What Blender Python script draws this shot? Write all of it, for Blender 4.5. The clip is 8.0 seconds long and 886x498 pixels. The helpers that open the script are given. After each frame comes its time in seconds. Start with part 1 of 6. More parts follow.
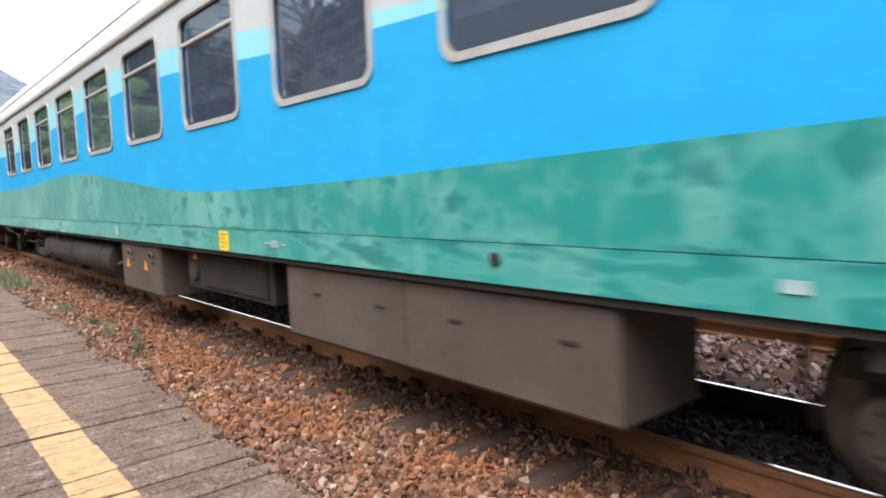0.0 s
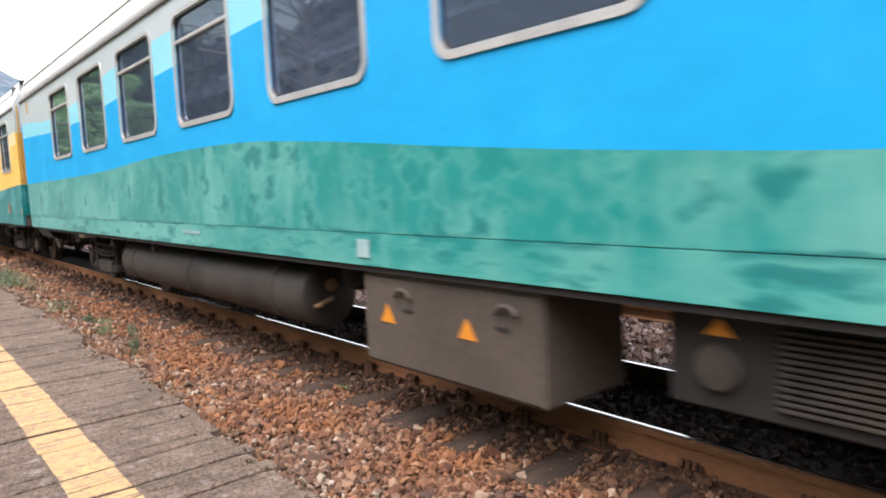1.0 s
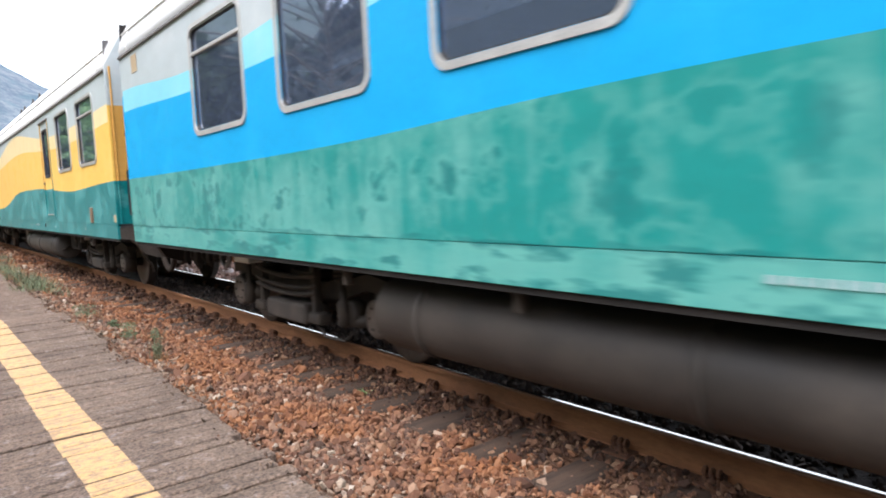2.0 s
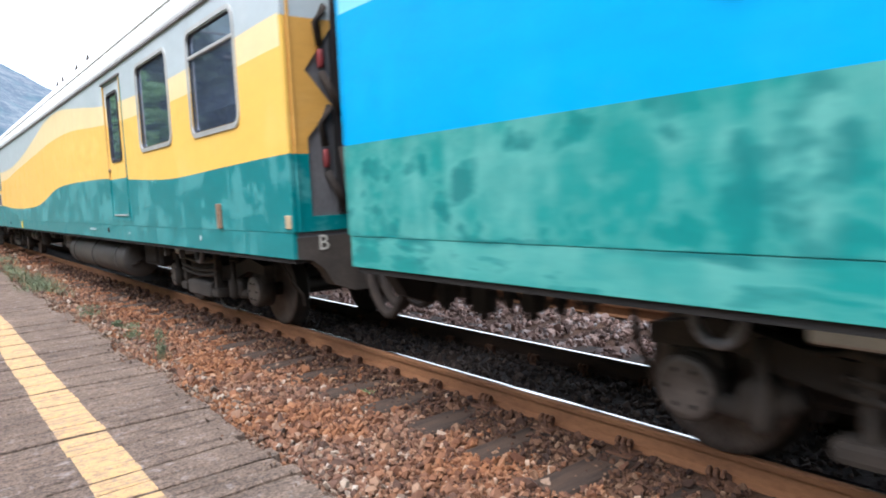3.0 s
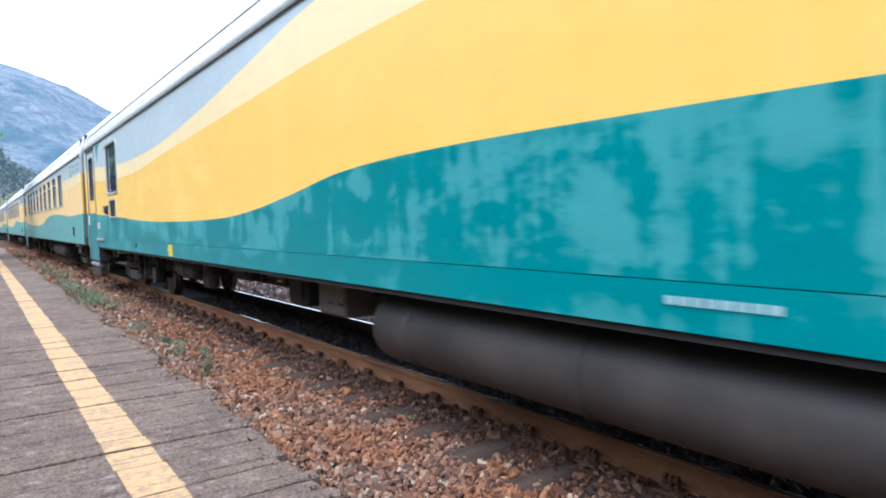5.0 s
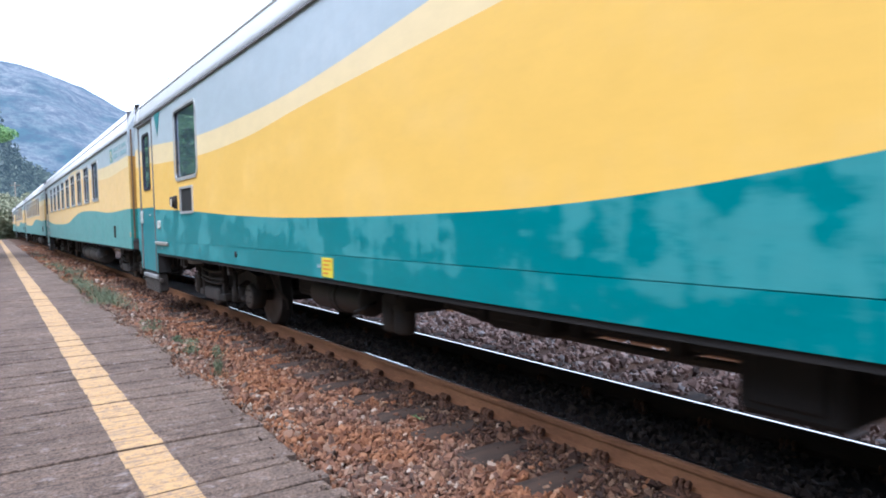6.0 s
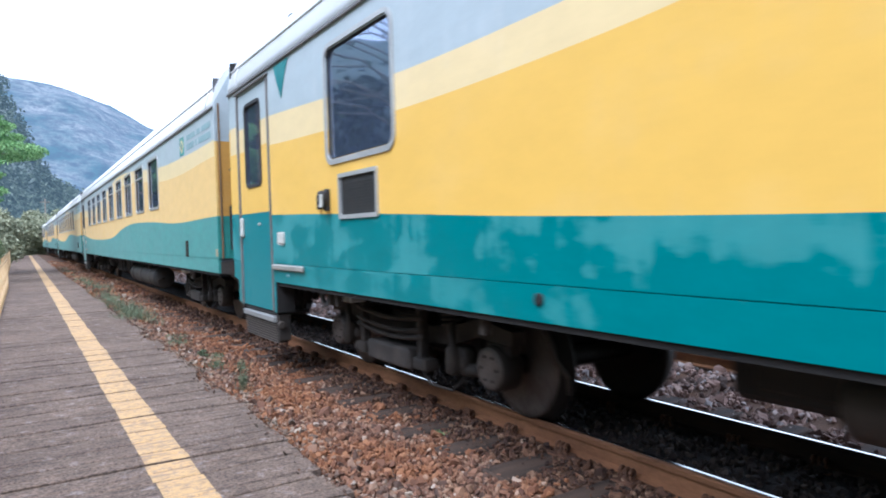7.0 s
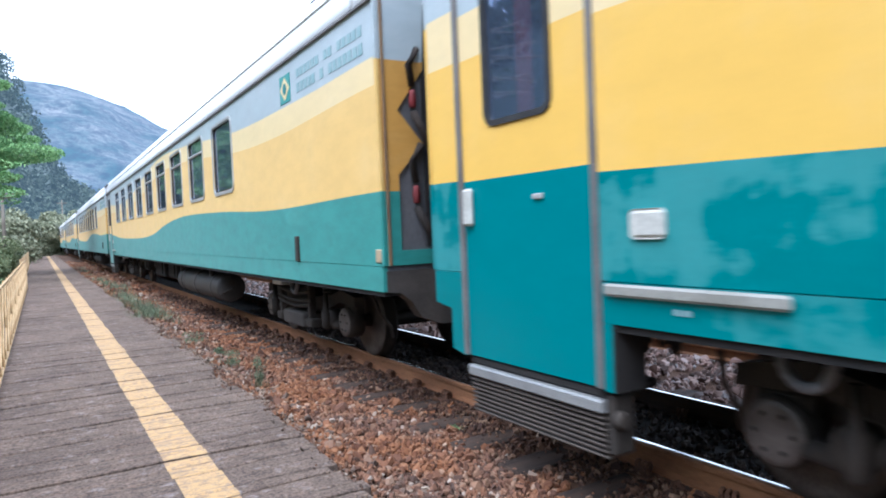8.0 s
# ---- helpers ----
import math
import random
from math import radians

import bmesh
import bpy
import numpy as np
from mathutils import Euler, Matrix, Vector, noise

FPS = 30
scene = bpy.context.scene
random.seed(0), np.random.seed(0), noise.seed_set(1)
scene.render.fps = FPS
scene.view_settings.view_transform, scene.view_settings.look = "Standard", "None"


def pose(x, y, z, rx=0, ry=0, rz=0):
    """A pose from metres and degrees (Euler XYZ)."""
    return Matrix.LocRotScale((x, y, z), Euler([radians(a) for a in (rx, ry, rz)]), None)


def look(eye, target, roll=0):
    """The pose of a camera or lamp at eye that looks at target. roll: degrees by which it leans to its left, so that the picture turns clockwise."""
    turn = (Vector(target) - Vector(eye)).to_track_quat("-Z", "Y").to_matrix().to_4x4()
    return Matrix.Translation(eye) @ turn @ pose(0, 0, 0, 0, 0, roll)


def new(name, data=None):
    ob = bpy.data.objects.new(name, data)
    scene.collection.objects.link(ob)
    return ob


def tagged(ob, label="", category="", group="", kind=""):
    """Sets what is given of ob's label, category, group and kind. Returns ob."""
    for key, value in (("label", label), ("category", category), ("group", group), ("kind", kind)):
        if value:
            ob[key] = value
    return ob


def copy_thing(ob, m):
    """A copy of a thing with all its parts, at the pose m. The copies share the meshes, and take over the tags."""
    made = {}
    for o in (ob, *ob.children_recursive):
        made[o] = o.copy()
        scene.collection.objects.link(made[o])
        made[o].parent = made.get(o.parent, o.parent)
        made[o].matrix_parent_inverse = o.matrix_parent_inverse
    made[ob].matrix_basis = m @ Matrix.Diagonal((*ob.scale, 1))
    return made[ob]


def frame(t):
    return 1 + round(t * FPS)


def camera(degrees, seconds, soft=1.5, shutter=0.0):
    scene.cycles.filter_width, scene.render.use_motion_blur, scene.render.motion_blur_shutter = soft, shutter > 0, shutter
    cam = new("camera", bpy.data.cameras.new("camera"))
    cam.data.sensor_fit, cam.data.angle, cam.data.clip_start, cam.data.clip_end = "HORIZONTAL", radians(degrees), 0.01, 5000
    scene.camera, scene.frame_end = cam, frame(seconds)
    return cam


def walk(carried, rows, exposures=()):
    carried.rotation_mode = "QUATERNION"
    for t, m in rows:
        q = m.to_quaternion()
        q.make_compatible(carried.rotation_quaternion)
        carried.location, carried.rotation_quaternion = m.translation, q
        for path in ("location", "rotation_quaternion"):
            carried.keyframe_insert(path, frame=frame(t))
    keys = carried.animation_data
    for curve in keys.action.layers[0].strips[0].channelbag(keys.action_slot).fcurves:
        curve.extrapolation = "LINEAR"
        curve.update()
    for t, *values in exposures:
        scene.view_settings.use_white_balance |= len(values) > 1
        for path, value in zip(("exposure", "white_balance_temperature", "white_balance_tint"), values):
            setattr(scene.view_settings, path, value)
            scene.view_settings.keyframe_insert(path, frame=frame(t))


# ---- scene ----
cam = camera(65.74, 8.0, soft=1.8, shutter=0.3)

# seconds, x, y, z, tilt, lean, turn of the hand-held camera
PATH = [
    (0.0, -3.145, -0.011, 1.377, 84.84, 2.31, -39.41),
    (0.5, -3.149, -0.014, 1.376, 84.39, 2.70, -39.47),
    (1.0, -3.155, -0.013, 1.381, 84.49, 2.47, -39.81),
    (1.5, -3.150, -0.012, 1.383, 84.94, 2.63, -38.38),
    (3.0, -3.149, -0.010, 1.381, 84.98, 2.82, -37.88),
    (3.5, -3.146, -0.004, 1.382, 85.09, 2.75, -36.77),
    (4.0, -3.143, 0.002, 1.381, 85.03, 2.61, -36.39),
    (4.5, -3.144, 0.005, 1.386, 85.72, 2.14, -36.48),
    (5.0, -3.160, 0.013, 1.388, 87.17, 1.65, -34.32),
    (6.5, -3.166, 0.009, 1.388, 87.42, 1.32, -32.94),
    (7.0, -3.174, 0.012, 1.394, 88.50, 1.68, -31.58),
    (7.5, -3.178, 0.012, 1.389, 88.67, 2.19, -30.23),
    (8.0, -3.174, 0.011, 1.391, 88.17, 2.44, -30.49),
]
walk(cam, [(t, pose(x, y, z, rx, ry, rz)) for t, x, y, z, rx, ry, rz in PATH],
     [(0.0, 0.73, 6950, 15), (1.5, 0.75, 6700, 13), (3.5, 0.79, 5900, 8), (4.0, 0.84, 5600, 2), (4.5, 0.82, 5450, 4), (5.2, 0.62, 5500, 11), (6.5, 0.50, 5500, 13), (7.0, 0.50, 5450, 10), (8.0, 0.54, 5400, 9)])


def gone(t):
    """How far the train has rolled at t seconds; it slows a little all the time."""
    return 5.7 * t - 0.059 * t * t + (0.05 * math.sin(math.pi * t / 3) ** 2 if t < 3 else 0.0)


# ---- daylight ----
world = bpy.data.worlds.new("sky")
scene.world = world
world.use_nodes = True
wn, wl = world.node_tree.nodes, world.node_tree.links
sky = wn.new("ShaderNodeTexSky")
sky.sky_type = "NISHITA"
sky.sun_disc = False
sky.sun_elevation = radians(62)
sky.sun_rotation = radians(-120)
sky.air_density = 1.0
sky.dust_density = 2.0
sky.ozone_density = 1.0
pale = wn.new("ShaderNodeHueSaturation")
pale.inputs["Saturation"].default_value = 0.3
pale.inputs["Value"].default_value = 2.65
wl.new(sky.outputs["Color"], pale.inputs["Color"])
wl.new(pale.outputs["Color"], wn["Background"].inputs["Color"])
wn["Background"].inputs["Strength"].default_value = 0.15

sun = new("sun", bpy.data.lights.new("sun", "SUN"))
sun.data.energy = 0.9
sun.data.angle = radians(34)
sun.data.color = (1.0, 0.975, 0.95)
sun.matrix_world = look((-36, -16, 58), (0, 0, 0))


# ---- materials ----
def nodes_of(name):
    m = bpy.data.materials.new(name)
    m.use_nodes = True
    nt = m.node_tree
    return m, nt.nodes, nt.links, nt.nodes["Principled BSDF"]


def noise_node(n, l, vec, scale, detail=4.0, rough=0.55):
    t = n.new("ShaderNodeTexNoise")
    t.inputs["Scale"].default_value = scale
    t.inputs["Detail"].default_value = detail
    t.inputs["Roughness"].default_value = rough
    l.new(vec, t.inputs["Vector"])
    return t.outputs["Fac"]


def stretched(n, l, vec, scale):
    mp = n.new("ShaderNodeMapping")
    mp.inputs["Scale"].default_value = scale
    l.new(vec, mp.inputs["Vector"])
    return mp.outputs["Vector"]


def ramp(n, l, fac, stops):
    r = n.new("ShaderNodeValToRGB")
    e = r.color_ramp.elements
    while len(e) < len(stops):
        e.new(0.5)
    for el, (p, c) in zip(e, stops):
        el.position = p
        el.color = (*c, 1) if isinstance(c, tuple) else (c, c, c, 1)
    l.new(fac, r.inputs["Fac"])
    return r.outputs["Color"]


def mixed(n, l, fac, a, b, mode="MIX"):
    x = n.new("ShaderNodeMix")
    x.data_type, x.blend_type = "RGBA", mode
    for sock, v in ((x.inputs[0], fac), (x.inputs[6], a), (x.inputs[7], b)):
        if isinstance(v, (int, float)):
            sock.default_value = v
        elif isinstance(v, tuple):
            sock.default_value = (*v, 1)
        else:
            l.new(v, sock)
    return x.outputs[2]


def bumped(n, l, b, height, strength, distance):
    k = n.new("ShaderNodeBump")
    k.inputs["Strength"].default_value = strength
    k.inputs["Distance"].default_value = distance
    l.new(height, k.inputs["Height"])
    l.new(k.outputs["Normal"], b.inputs["Normal"])


def plain(name, a, bcol, rough=0.6, metal=0.0, scale=6.0, bump=0.0, fine=60.0, dist=0.004, stretch=(1, 1, 1)):
    """Two tones mottled at a large and a fine scale."""
    m, n, l, b = nodes_of(name)
    tc = n.new("ShaderNodeTexCoord").outputs["Object"]
    v = stretched(n, l, tc, stretch)
    big = noise_node(n, l, v, scale)
    small = noise_node(n, l, v, fine, 3.0)
    col = mixed(n, l, ramp(n, l, big, [(0.35, 0.0), (0.68, 1.0)]), a, bcol)
    col = mixed(n, l, 0.35, col, ramp(n, l, small, [(0.3, 0.35), (0.7, 1.0)]), "MULTIPLY")
    l.new(col, b.inputs["Base Color"])
    l.new(ramp(n, l, big, [(0.2, max(0.02, rough - 0.1)), (0.8, min(1.0, rough + 0.1))]), b.inputs["Roughness"])
    b.inputs["Metallic"].default_value = metal
    if bump:
        bumped(n, l, b, small, bump, dist)
    return m


def coach_paint(name, fresh, chalk, amount, rough=0.38, dirt=0.25, blotch=1.5, edge=0.10, dull=0.06, gloss=0.35):
    """Coach enamel, chalked and faded in soft wisps and runs, with road dirt and a dusty bloom."""
    m, n, l, b = nodes_of(name)
    tc = n.new("ShaderNodeTexCoord").outputs["Object"]
    clouds = noise_node(n, l, stretched(n, l, tc, (1, 0.8, 1.5)), blotch, 8.0, 0.66)
    runs = noise_node(n, l, stretched(n, l, tc, (1, 5.0, 0.7)), 1.6, 4.0, 0.6)
    both = mixed(n, l, 0.30, clouds, runs)
    lo = 0.62 - 0.24 * amount
    patch = ramp(n, l, both, [(lo, 0.0), (lo + edge, 0.7), (lo + 0.30, 1.0)])
    veil = n.new("ShaderNodeMath")
    veil.operation = "MULTIPLY"
    l.new(patch, veil.inputs[0])
    veil.inputs[1].default_value = min(1.0, 0.35 + 0.65 * amount) if amount > 0 else 0.0
    col = mixed(n, l, veil.outputs[0], fresh, chalk)
    grime = noise_node(n, l, stretched(n, l, tc, (1, 1.2, 3.0)), 2.6, 6.0, 0.7)
    col = mixed(n, l, dirt, col, ramp(n, l, grime, [(0.3, 0.55), (0.62, 1.0)]), "MULTIPLY")
    l.new(col, b.inputs["Base Color"])
    l.new(ramp(n, l, patch, [(0.0, rough), (1.0, min(0.85, rough + 0.25))]), b.inputs["Roughness"])
    b.inputs["Sheen Weight"].default_value = dull
    b.inputs["Specular IOR Level"].default_value = gloss
    b.inputs["Sheen Roughness"].default_value = 0.35
    sheet = noise_node(n, l, stretched(n, l, tc, (1, 0.8, 1.1)), 1.4, 1.0, 0.4)
    bumped(n, l, b, sheet, 0.10, 0.03)
    return m


def mottled_paint(name, fresh, chalk, deep, cover, spot, flow=1.0):
    """Badly faded enamel: cloudy pale chalking, left dark in rounded spots that the chalk rings."""
    m, n, l, b = nodes_of(name)
    tc = n.new("ShaderNodeTexCoord").outputs["Object"]
    clouds = noise_node(n, l, stretched(n, l, tc, (1, 0.55 / flow, 1.0)), 1.5, 6.0, 0.6)
    runs = noise_node(n, l, stretched(n, l, tc, (1, 4.0 / flow, 0.8)), 1.5, 3.0, 0.55)
    pale_ = ramp(n, l, mixed(n, l, 0.35, clouds, runs), [(0.64 - 0.30 * cover, 0.0), (0.80 - 0.30 * cover, 0.8), (0.95 - 0.25 * cover, 1.0)])
    col = mixed(n, l, pale_, fresh, chalk)
    spots = noise_node(n, l, stretched(n, l, tc, (1, 1.0 / flow, 1.25 * flow)), 4.0, 3.0, 0.5)
    ring = ramp(n, l, spots, [(spot - 0.15, 0.0), (spot - 0.045, 0.34), (spot + 0.01, 0.0)])
    col = mixed(n, l, ring, col, chalk)
    left = n.new("ShaderNodeMath")
    left.operation = "MULTIPLY"
    l.new(ramp(n, l, spots, [(spot - 0.025, 0.0), (spot + 0.07, 0.85)]), left.inputs[0])
    l.new(ramp(n, l, clouds, [(0.40, 0.25), (0.52, 1.0)]), left.inputs[1])
    col = mixed(n, l, left.outputs[0], col, deep)
    xyz = n.new("ShaderNodeSeparateXYZ")
    l.new(tc, xyz.inputs[0])
    creep = noise_node(n, l, stretched(n, l, tc, (1, 1.0, 0.0)), 1.7, 4.0, 0.6)
    height_ = n.new("ShaderNodeMath")
    height_.operation = "MULTIPLY_ADD"
    l.new(creep, height_.inputs[0])
    height_.inputs[1].default_value = 0.16
    l.new(xyz.outputs["Z"], height_.inputs[2])
    scaled = n.new("ShaderNodeMapRange")
    l.new(height_.outputs[0], scaled.inputs["Value"])
    scaled.inputs["From Min"].default_value, scaled.inputs["From Max"].default_value = 1.08, 1.28
    smear = n.new("ShaderNodeMath")
    smear.operation = "MULTIPLY"
    l.new(ramp(n, l, scaled.outputs[0], [(0.36, 0.0), (0.48, 1.0), (0.55, 1.0), (0.60, 0.0)]), smear.inputs[0])
    patchy = noise_node(n, l, stretched(n, l, tc, (1, 0.8, 0.0)), 2.3, 3.0, 0.6)
    l.new(ramp(n, l, patchy, [(0.42, 0.0), (0.56, 0.8)]), smear.inputs[1])
    col = mixed(n, l, smear.outputs[0], col, deep)
    grime = noise_node(n, l, stretched(n, l, tc, (1, 1.2, 3.0)), 2.6, 6.0, 0.7)
    col = mixed(n, l, 0.2, col, ramp(n, l, grime, [(0.3, 0.55), (0.62, 1.0)]), "MULTIPLY")
    l.new(col, b.inputs["Base Color"])
    l.new(ramp(n, l, pale_, [(0.0, 0.42), (1.0, 0.7)]), b.inputs["Roughness"])
    b.inputs["Sheen Weight"].default_value = 0.12
    b.inputs["Sheen Roughness"].default_value = 0.35
    bumped(n, l, b, noise_node(n, l, stretched(n, l, tc, (1, 0.8, 1.1)), 1.4, 1.0, 0.4), 0.10, 0.03)
    return m


def stone_paint(name, ramp_a, ramp_b, scale):
    """Broken stone, each piece of its own shade, in drifts of two colour families."""
    m, n, l, b = nodes_of(name)
    geo, obi = n.new("ShaderNodeNewGeometry"), n.new("ShaderNodeObjectInfo")
    add = n.new("ShaderNodeMath")
    add.operation = "ADD"
    l.new(geo.outputs["Random Per Island"], add.inputs[0])
    l.new(obi.outputs["Random"], add.inputs[1])
    fr = n.new("ShaderNodeMath")
    fr.operation = "FRACT"
    l.new(add.outputs[0], fr.inputs[0])
    drift = noise_node(n, l, geo.outputs["Position"], scale, 3.0)
    col = mixed(n, l, ramp(n, l, drift, [(0.42, 0.0), (0.6, 1.0)]),
                ramp(n, l, fr.outputs[0], ramp_a), ramp(n, l, fr.outputs[0], ramp_b))
    grain = noise_node(n, l, geo.outputs["Position"], 90.0, 3.0)
    col = mixed(n, l, 0.5, col, ramp(n, l, grain, [(0.3, 0.5), (0.7, 1.0)]), "MULTIPLY")
    l.new(col, b.inputs["Base Color"])
    b.inputs["Roughness"].default_value = 0.9
    bumped(n, l, b, grain, 0.5, 0.006)
    return m


TEAL = coach_paint("teal_enamel", (0.001, 0.188, 0.202), (0.085, 0.335, 0.335), 0.57, blotch=1.55, edge=0.045)
TEAL_LOW = coach_paint("teal_skirt_enamel", (0.001, 0.188, 0.202), (0.07, 0.31, 0.31), 0.46, blotch=1.9, edge=0.05)
TEAL_OLD = coach_paint("chalked_teal_enamel", (0.050, 0.275, 0.245), (0.10, 0.35, 0.305), 0.55, rough=0.5, dirt=0.5, blotch=0.8, edge=0.2, dull=0.15)
GOLD_OLD = coach_paint("chalked_gold_enamel", (0.80, 0.52, 0.17), (0.82, 0.57, 0.23), 0.5, rough=0.5, dirt=0.2, dull=0.15)
GREEN = mottled_paint("faded_green_enamel", (0.004, 0.240, 0.225), (0.115, 0.385, 0.345), (0.001, 0.165, 0.165), 0.58, 0.59)
GREEN_LOW = mottled_paint("chalked_green_skirt_enamel", (0.006, 0.25, 0.235), (0.11, 0.385, 0.345), (0.001, 0.16, 0.162), 0.66, 0.56, 1.7)
BLUE = coach_paint("blue_enamel", (0.001, 0.345, 0.70), (0.006, 0.385, 0.71), 0.5, rough=0.5, dirt=0.18, dull=0.0, gloss=0.2)
SKYBLUE = coach_paint("pale_blue_enamel", (0.22, 0.62, 0.75), (0.32, 0.66, 0.75), 0.5, dirt=0.15)
GOLD = coach_paint("golden_yellow_enamel", (0.83, 0.508, 0.105), (0.84, 0.535, 0.14), 0.5, rough=0.42, dirt=0.12)
CREAM = coach_paint("light_yellow_enamel", (0.83, 0.645, 0.34), (0.84, 0.67, 0.40), 0.5, rough=0.4, dirt=0.16)
SILVER = coach_paint("silver_grey_enamel", (0.45, 0.515, 0.54), (0.55, 0.595, 0.61), 0.5, rough=0.35, dirt=0.2)
ROOF = coach_paint("pale_roof_paint", (0.80, 0.81, 0.81), (0.84, 0.85, 0.85), 0.5, rough=0.5, dirt=0.12)
FADED = plain("faded_teal_lettering", (0.28, 0.44, 0.46), (0.37, 0.51, 0.53), 0.5, scale=9)
RUSTBAND = plain("rust_streaked_gold", (0.15, 0.085, 0.05), (0.27, 0.165, 0.08), 0.6, scale=5, stretch=(1, 4, 0.7))
ALU = plain("window_aluminium", (0.50, 0.50, 0.49), (0.60, 0.60, 0.58), 0.42, 0.35, scale=4)
DULLRAIL = plain("dull_rail_metal", (0.33, 0.32, 0.285), (0.43, 0.42, 0.38), 0.45, 0.2, scale=5)
DARKALU = plain("dull_door_pillar", (0.17, 0.16, 0.16), (0.25, 0.23, 0.22), 0.5, 0.3, scale=4)
STEPALU = plain("scuffed_step_edge", (0.27, 0.27, 0.27), (0.36, 0.36, 0.35), 0.5, 0.3, scale=4)
PILLAR = plain("soft_gold_door_pillar", (0.60, 0.36, 0.10), (0.66, 0.42, 0.14), 0.5, scale=4)
BEAM = plain("dusty_buffer_beam_paint", (0.045, 0.038, 0.034), (0.09, 0.075, 0.064), 0.75, scale=4, bump=0.3)
BRACKET = plain("rust_brown_bracket_paint", (0.22, 0.14, 0.09), (0.32, 0.22, 0.15), 0.6, scale=9)
TANPLATE = plain("tan_marker_plate", (0.44, 0.33, 0.20), (0.52, 0.40, 0.26), 0.6, scale=9)
DOORTEAL = coach_paint("fresh_teal_door_enamel", (0.001, 0.190, 0.212), (0.02, 0.24, 0.255), 0.3, blotch=0.7, dirt=0.12)
# Gold of the coach ends: rust tint and end-on shade darken the side's gold.
ENDGOLD = coach_paint("rust_tinged_shaded_gold", (0.62, 0.33, 0.075), (0.68, 0.40, 0.12), 0.5, rough=0.5, dirt=0.3)
RIMFACE = plain("worn_wheel_rim", (0.10, 0.085, 0.075), (0.20, 0.17, 0.15), 0.5, 0.4, scale=6)
CABLE = plain("dusty_brown_jumper_cable", (0.018, 0.013, 0.011), (0.045, 0.032, 0.025), 0.9, scale=6, bump=0.3)
HOSE = plain("grey_brake_hose", (0.13, 0.13, 0.14), (0.22, 0.22, 0.23), 0.6, scale=8)
RUBBER = plain("black_rubber", (0.018, 0.018, 0.02), (0.045, 0.043, 0.042), 0.75, scale=8, bump=0.3)
ENDGREY = plain("dusty_grey_end_panel", (0.10, 0.10, 0.112), (0.17, 0.165, 0.17), 0.8, scale=2.5, stretch=(1, 1, 0.5))
BELLOWS = plain("grey_gangway_cloth", (0.012, 0.011, 0.012), (0.025, 0.023, 0.023), 0.9, scale=4, bump=0.3)
# Underside paints: grime, dust and the shade below the floor in one dark colour.
UNDER = plain("underframe_grime_and_shade", (0.010, 0.009, 0.009), (0.026, 0.022, 0.020), 0.85, scale=3, bump=0.4)
GEAR = plain("dusty_brown_gear", (0.020, 0.0165, 0.0140), (0.056, 0.043, 0.033), 0.8, scale=4, bump=0.4)
CASE = plain("dusty_grey_equipment_paint", (0.064, 0.050, 0.041), (0.100, 0.079, 0.063), 0.7, scale=1.6, bump=0.15, fine=25)
TANKP = plain("dusty_tank_paint", (0.023, 0.020, 0.018), (0.052, 0.043, 0.036), 0.6, scale=1.8, bump=0.15, fine=25)
WHEEL = plain("oily_shaded_wheel_steel", (0.010, 0.009, 0.008), (0.028, 0.022, 0.018), 0.6, 0.3, scale=5, bump=0.3)
LIME = plain("yellow_notice_plate", (0.80, 0.70, 0.06), (0.72, 0.60, 0.05), 0.5, scale=9)
ORANGE = plain("orange_warning_mark", (0.75, 0.28, 0.02), (0.65, 0.24, 0.03), 0.5, scale=9)
WHITE = plain("dirty_white_plate", (0.54, 0.53, 0.48), (0.66, 0.65, 0.60), 0.55, scale=9)
RED = plain("red_fitting", (0.24, 0.022, 0.026), (0.16, 0.02, 0.022), 0.6, scale=9)
# Near-black lining and seats: the saloon's dimness is put into the colour.
INSIDE = plain("saloon_lining_dimmed", (0.02, 0.022, 0.024), (0.035, 0.035, 0.038), 0.8, scale=2)
CURTAIN = plain("dark_red_curtain", (0.55, 0.07, 0.045), (0.42, 0.05, 0.04), 0.9, scale=6, stretch=(1, 8, 1))
MESHGRILL = plain("dark_grille", (0.03, 0.03, 0.03), (0.06, 0.055, 0.05), 0.7, scale=8)

GLASS, gn, gl, gb = nodes_of("tinted_glass")
gb.inputs["Base Color"].default_value = (0.42, 0.52, 0.72, 1)
gb.inputs["Metallic"].default_value = 0.30
gb.inputs["Roughness"].default_value = 0.03
gb.inputs["Transmission Weight"].default_value = 0.91
gb.inputs["IOR"].default_value = 1.7
gb.inputs["Specular IOR Level"].default_value = 0.6
gv = gn.new("ShaderNodeTexCoord").outputs["Object"]
bumped(gn, gl, gb, noise_node(gn, gl, gv, 1.3, 1.0), 0.06, 0.02)

RAILRUST = plain("rusty_rail_side", (0.23, 0.10, 0.044), (0.35, 0.162, 0.072), 0.85, scale=5, bump=0.5, stretch=(1, 0.3, 1))
# Dark copy of the rail rust, with the shade under the train in its colour.
RAILSHADE = plain("shaded_rail_side", (0.035, 0.019, 0.012), (0.075, 0.038, 0.022), 0.8, scale=5, bump=0.5, stretch=(1, 0.3, 1))
RAILTOP = plain("polished_rail_head", (0.86, 0.86, 0.87), (0.92, 0.92, 0.92), 0.13, 1.0, scale=3, fine=20, stretch=(1, 0.05, 1))
SLEEPER = plain("weathered_sleeper_wood", (0.024, 0.015, 0.0105), (0.088, 0.052, 0.034), 0.95, scale=4, bump=0.8, fine=30, dist=0.01, stretch=(0.35, 3, 1))
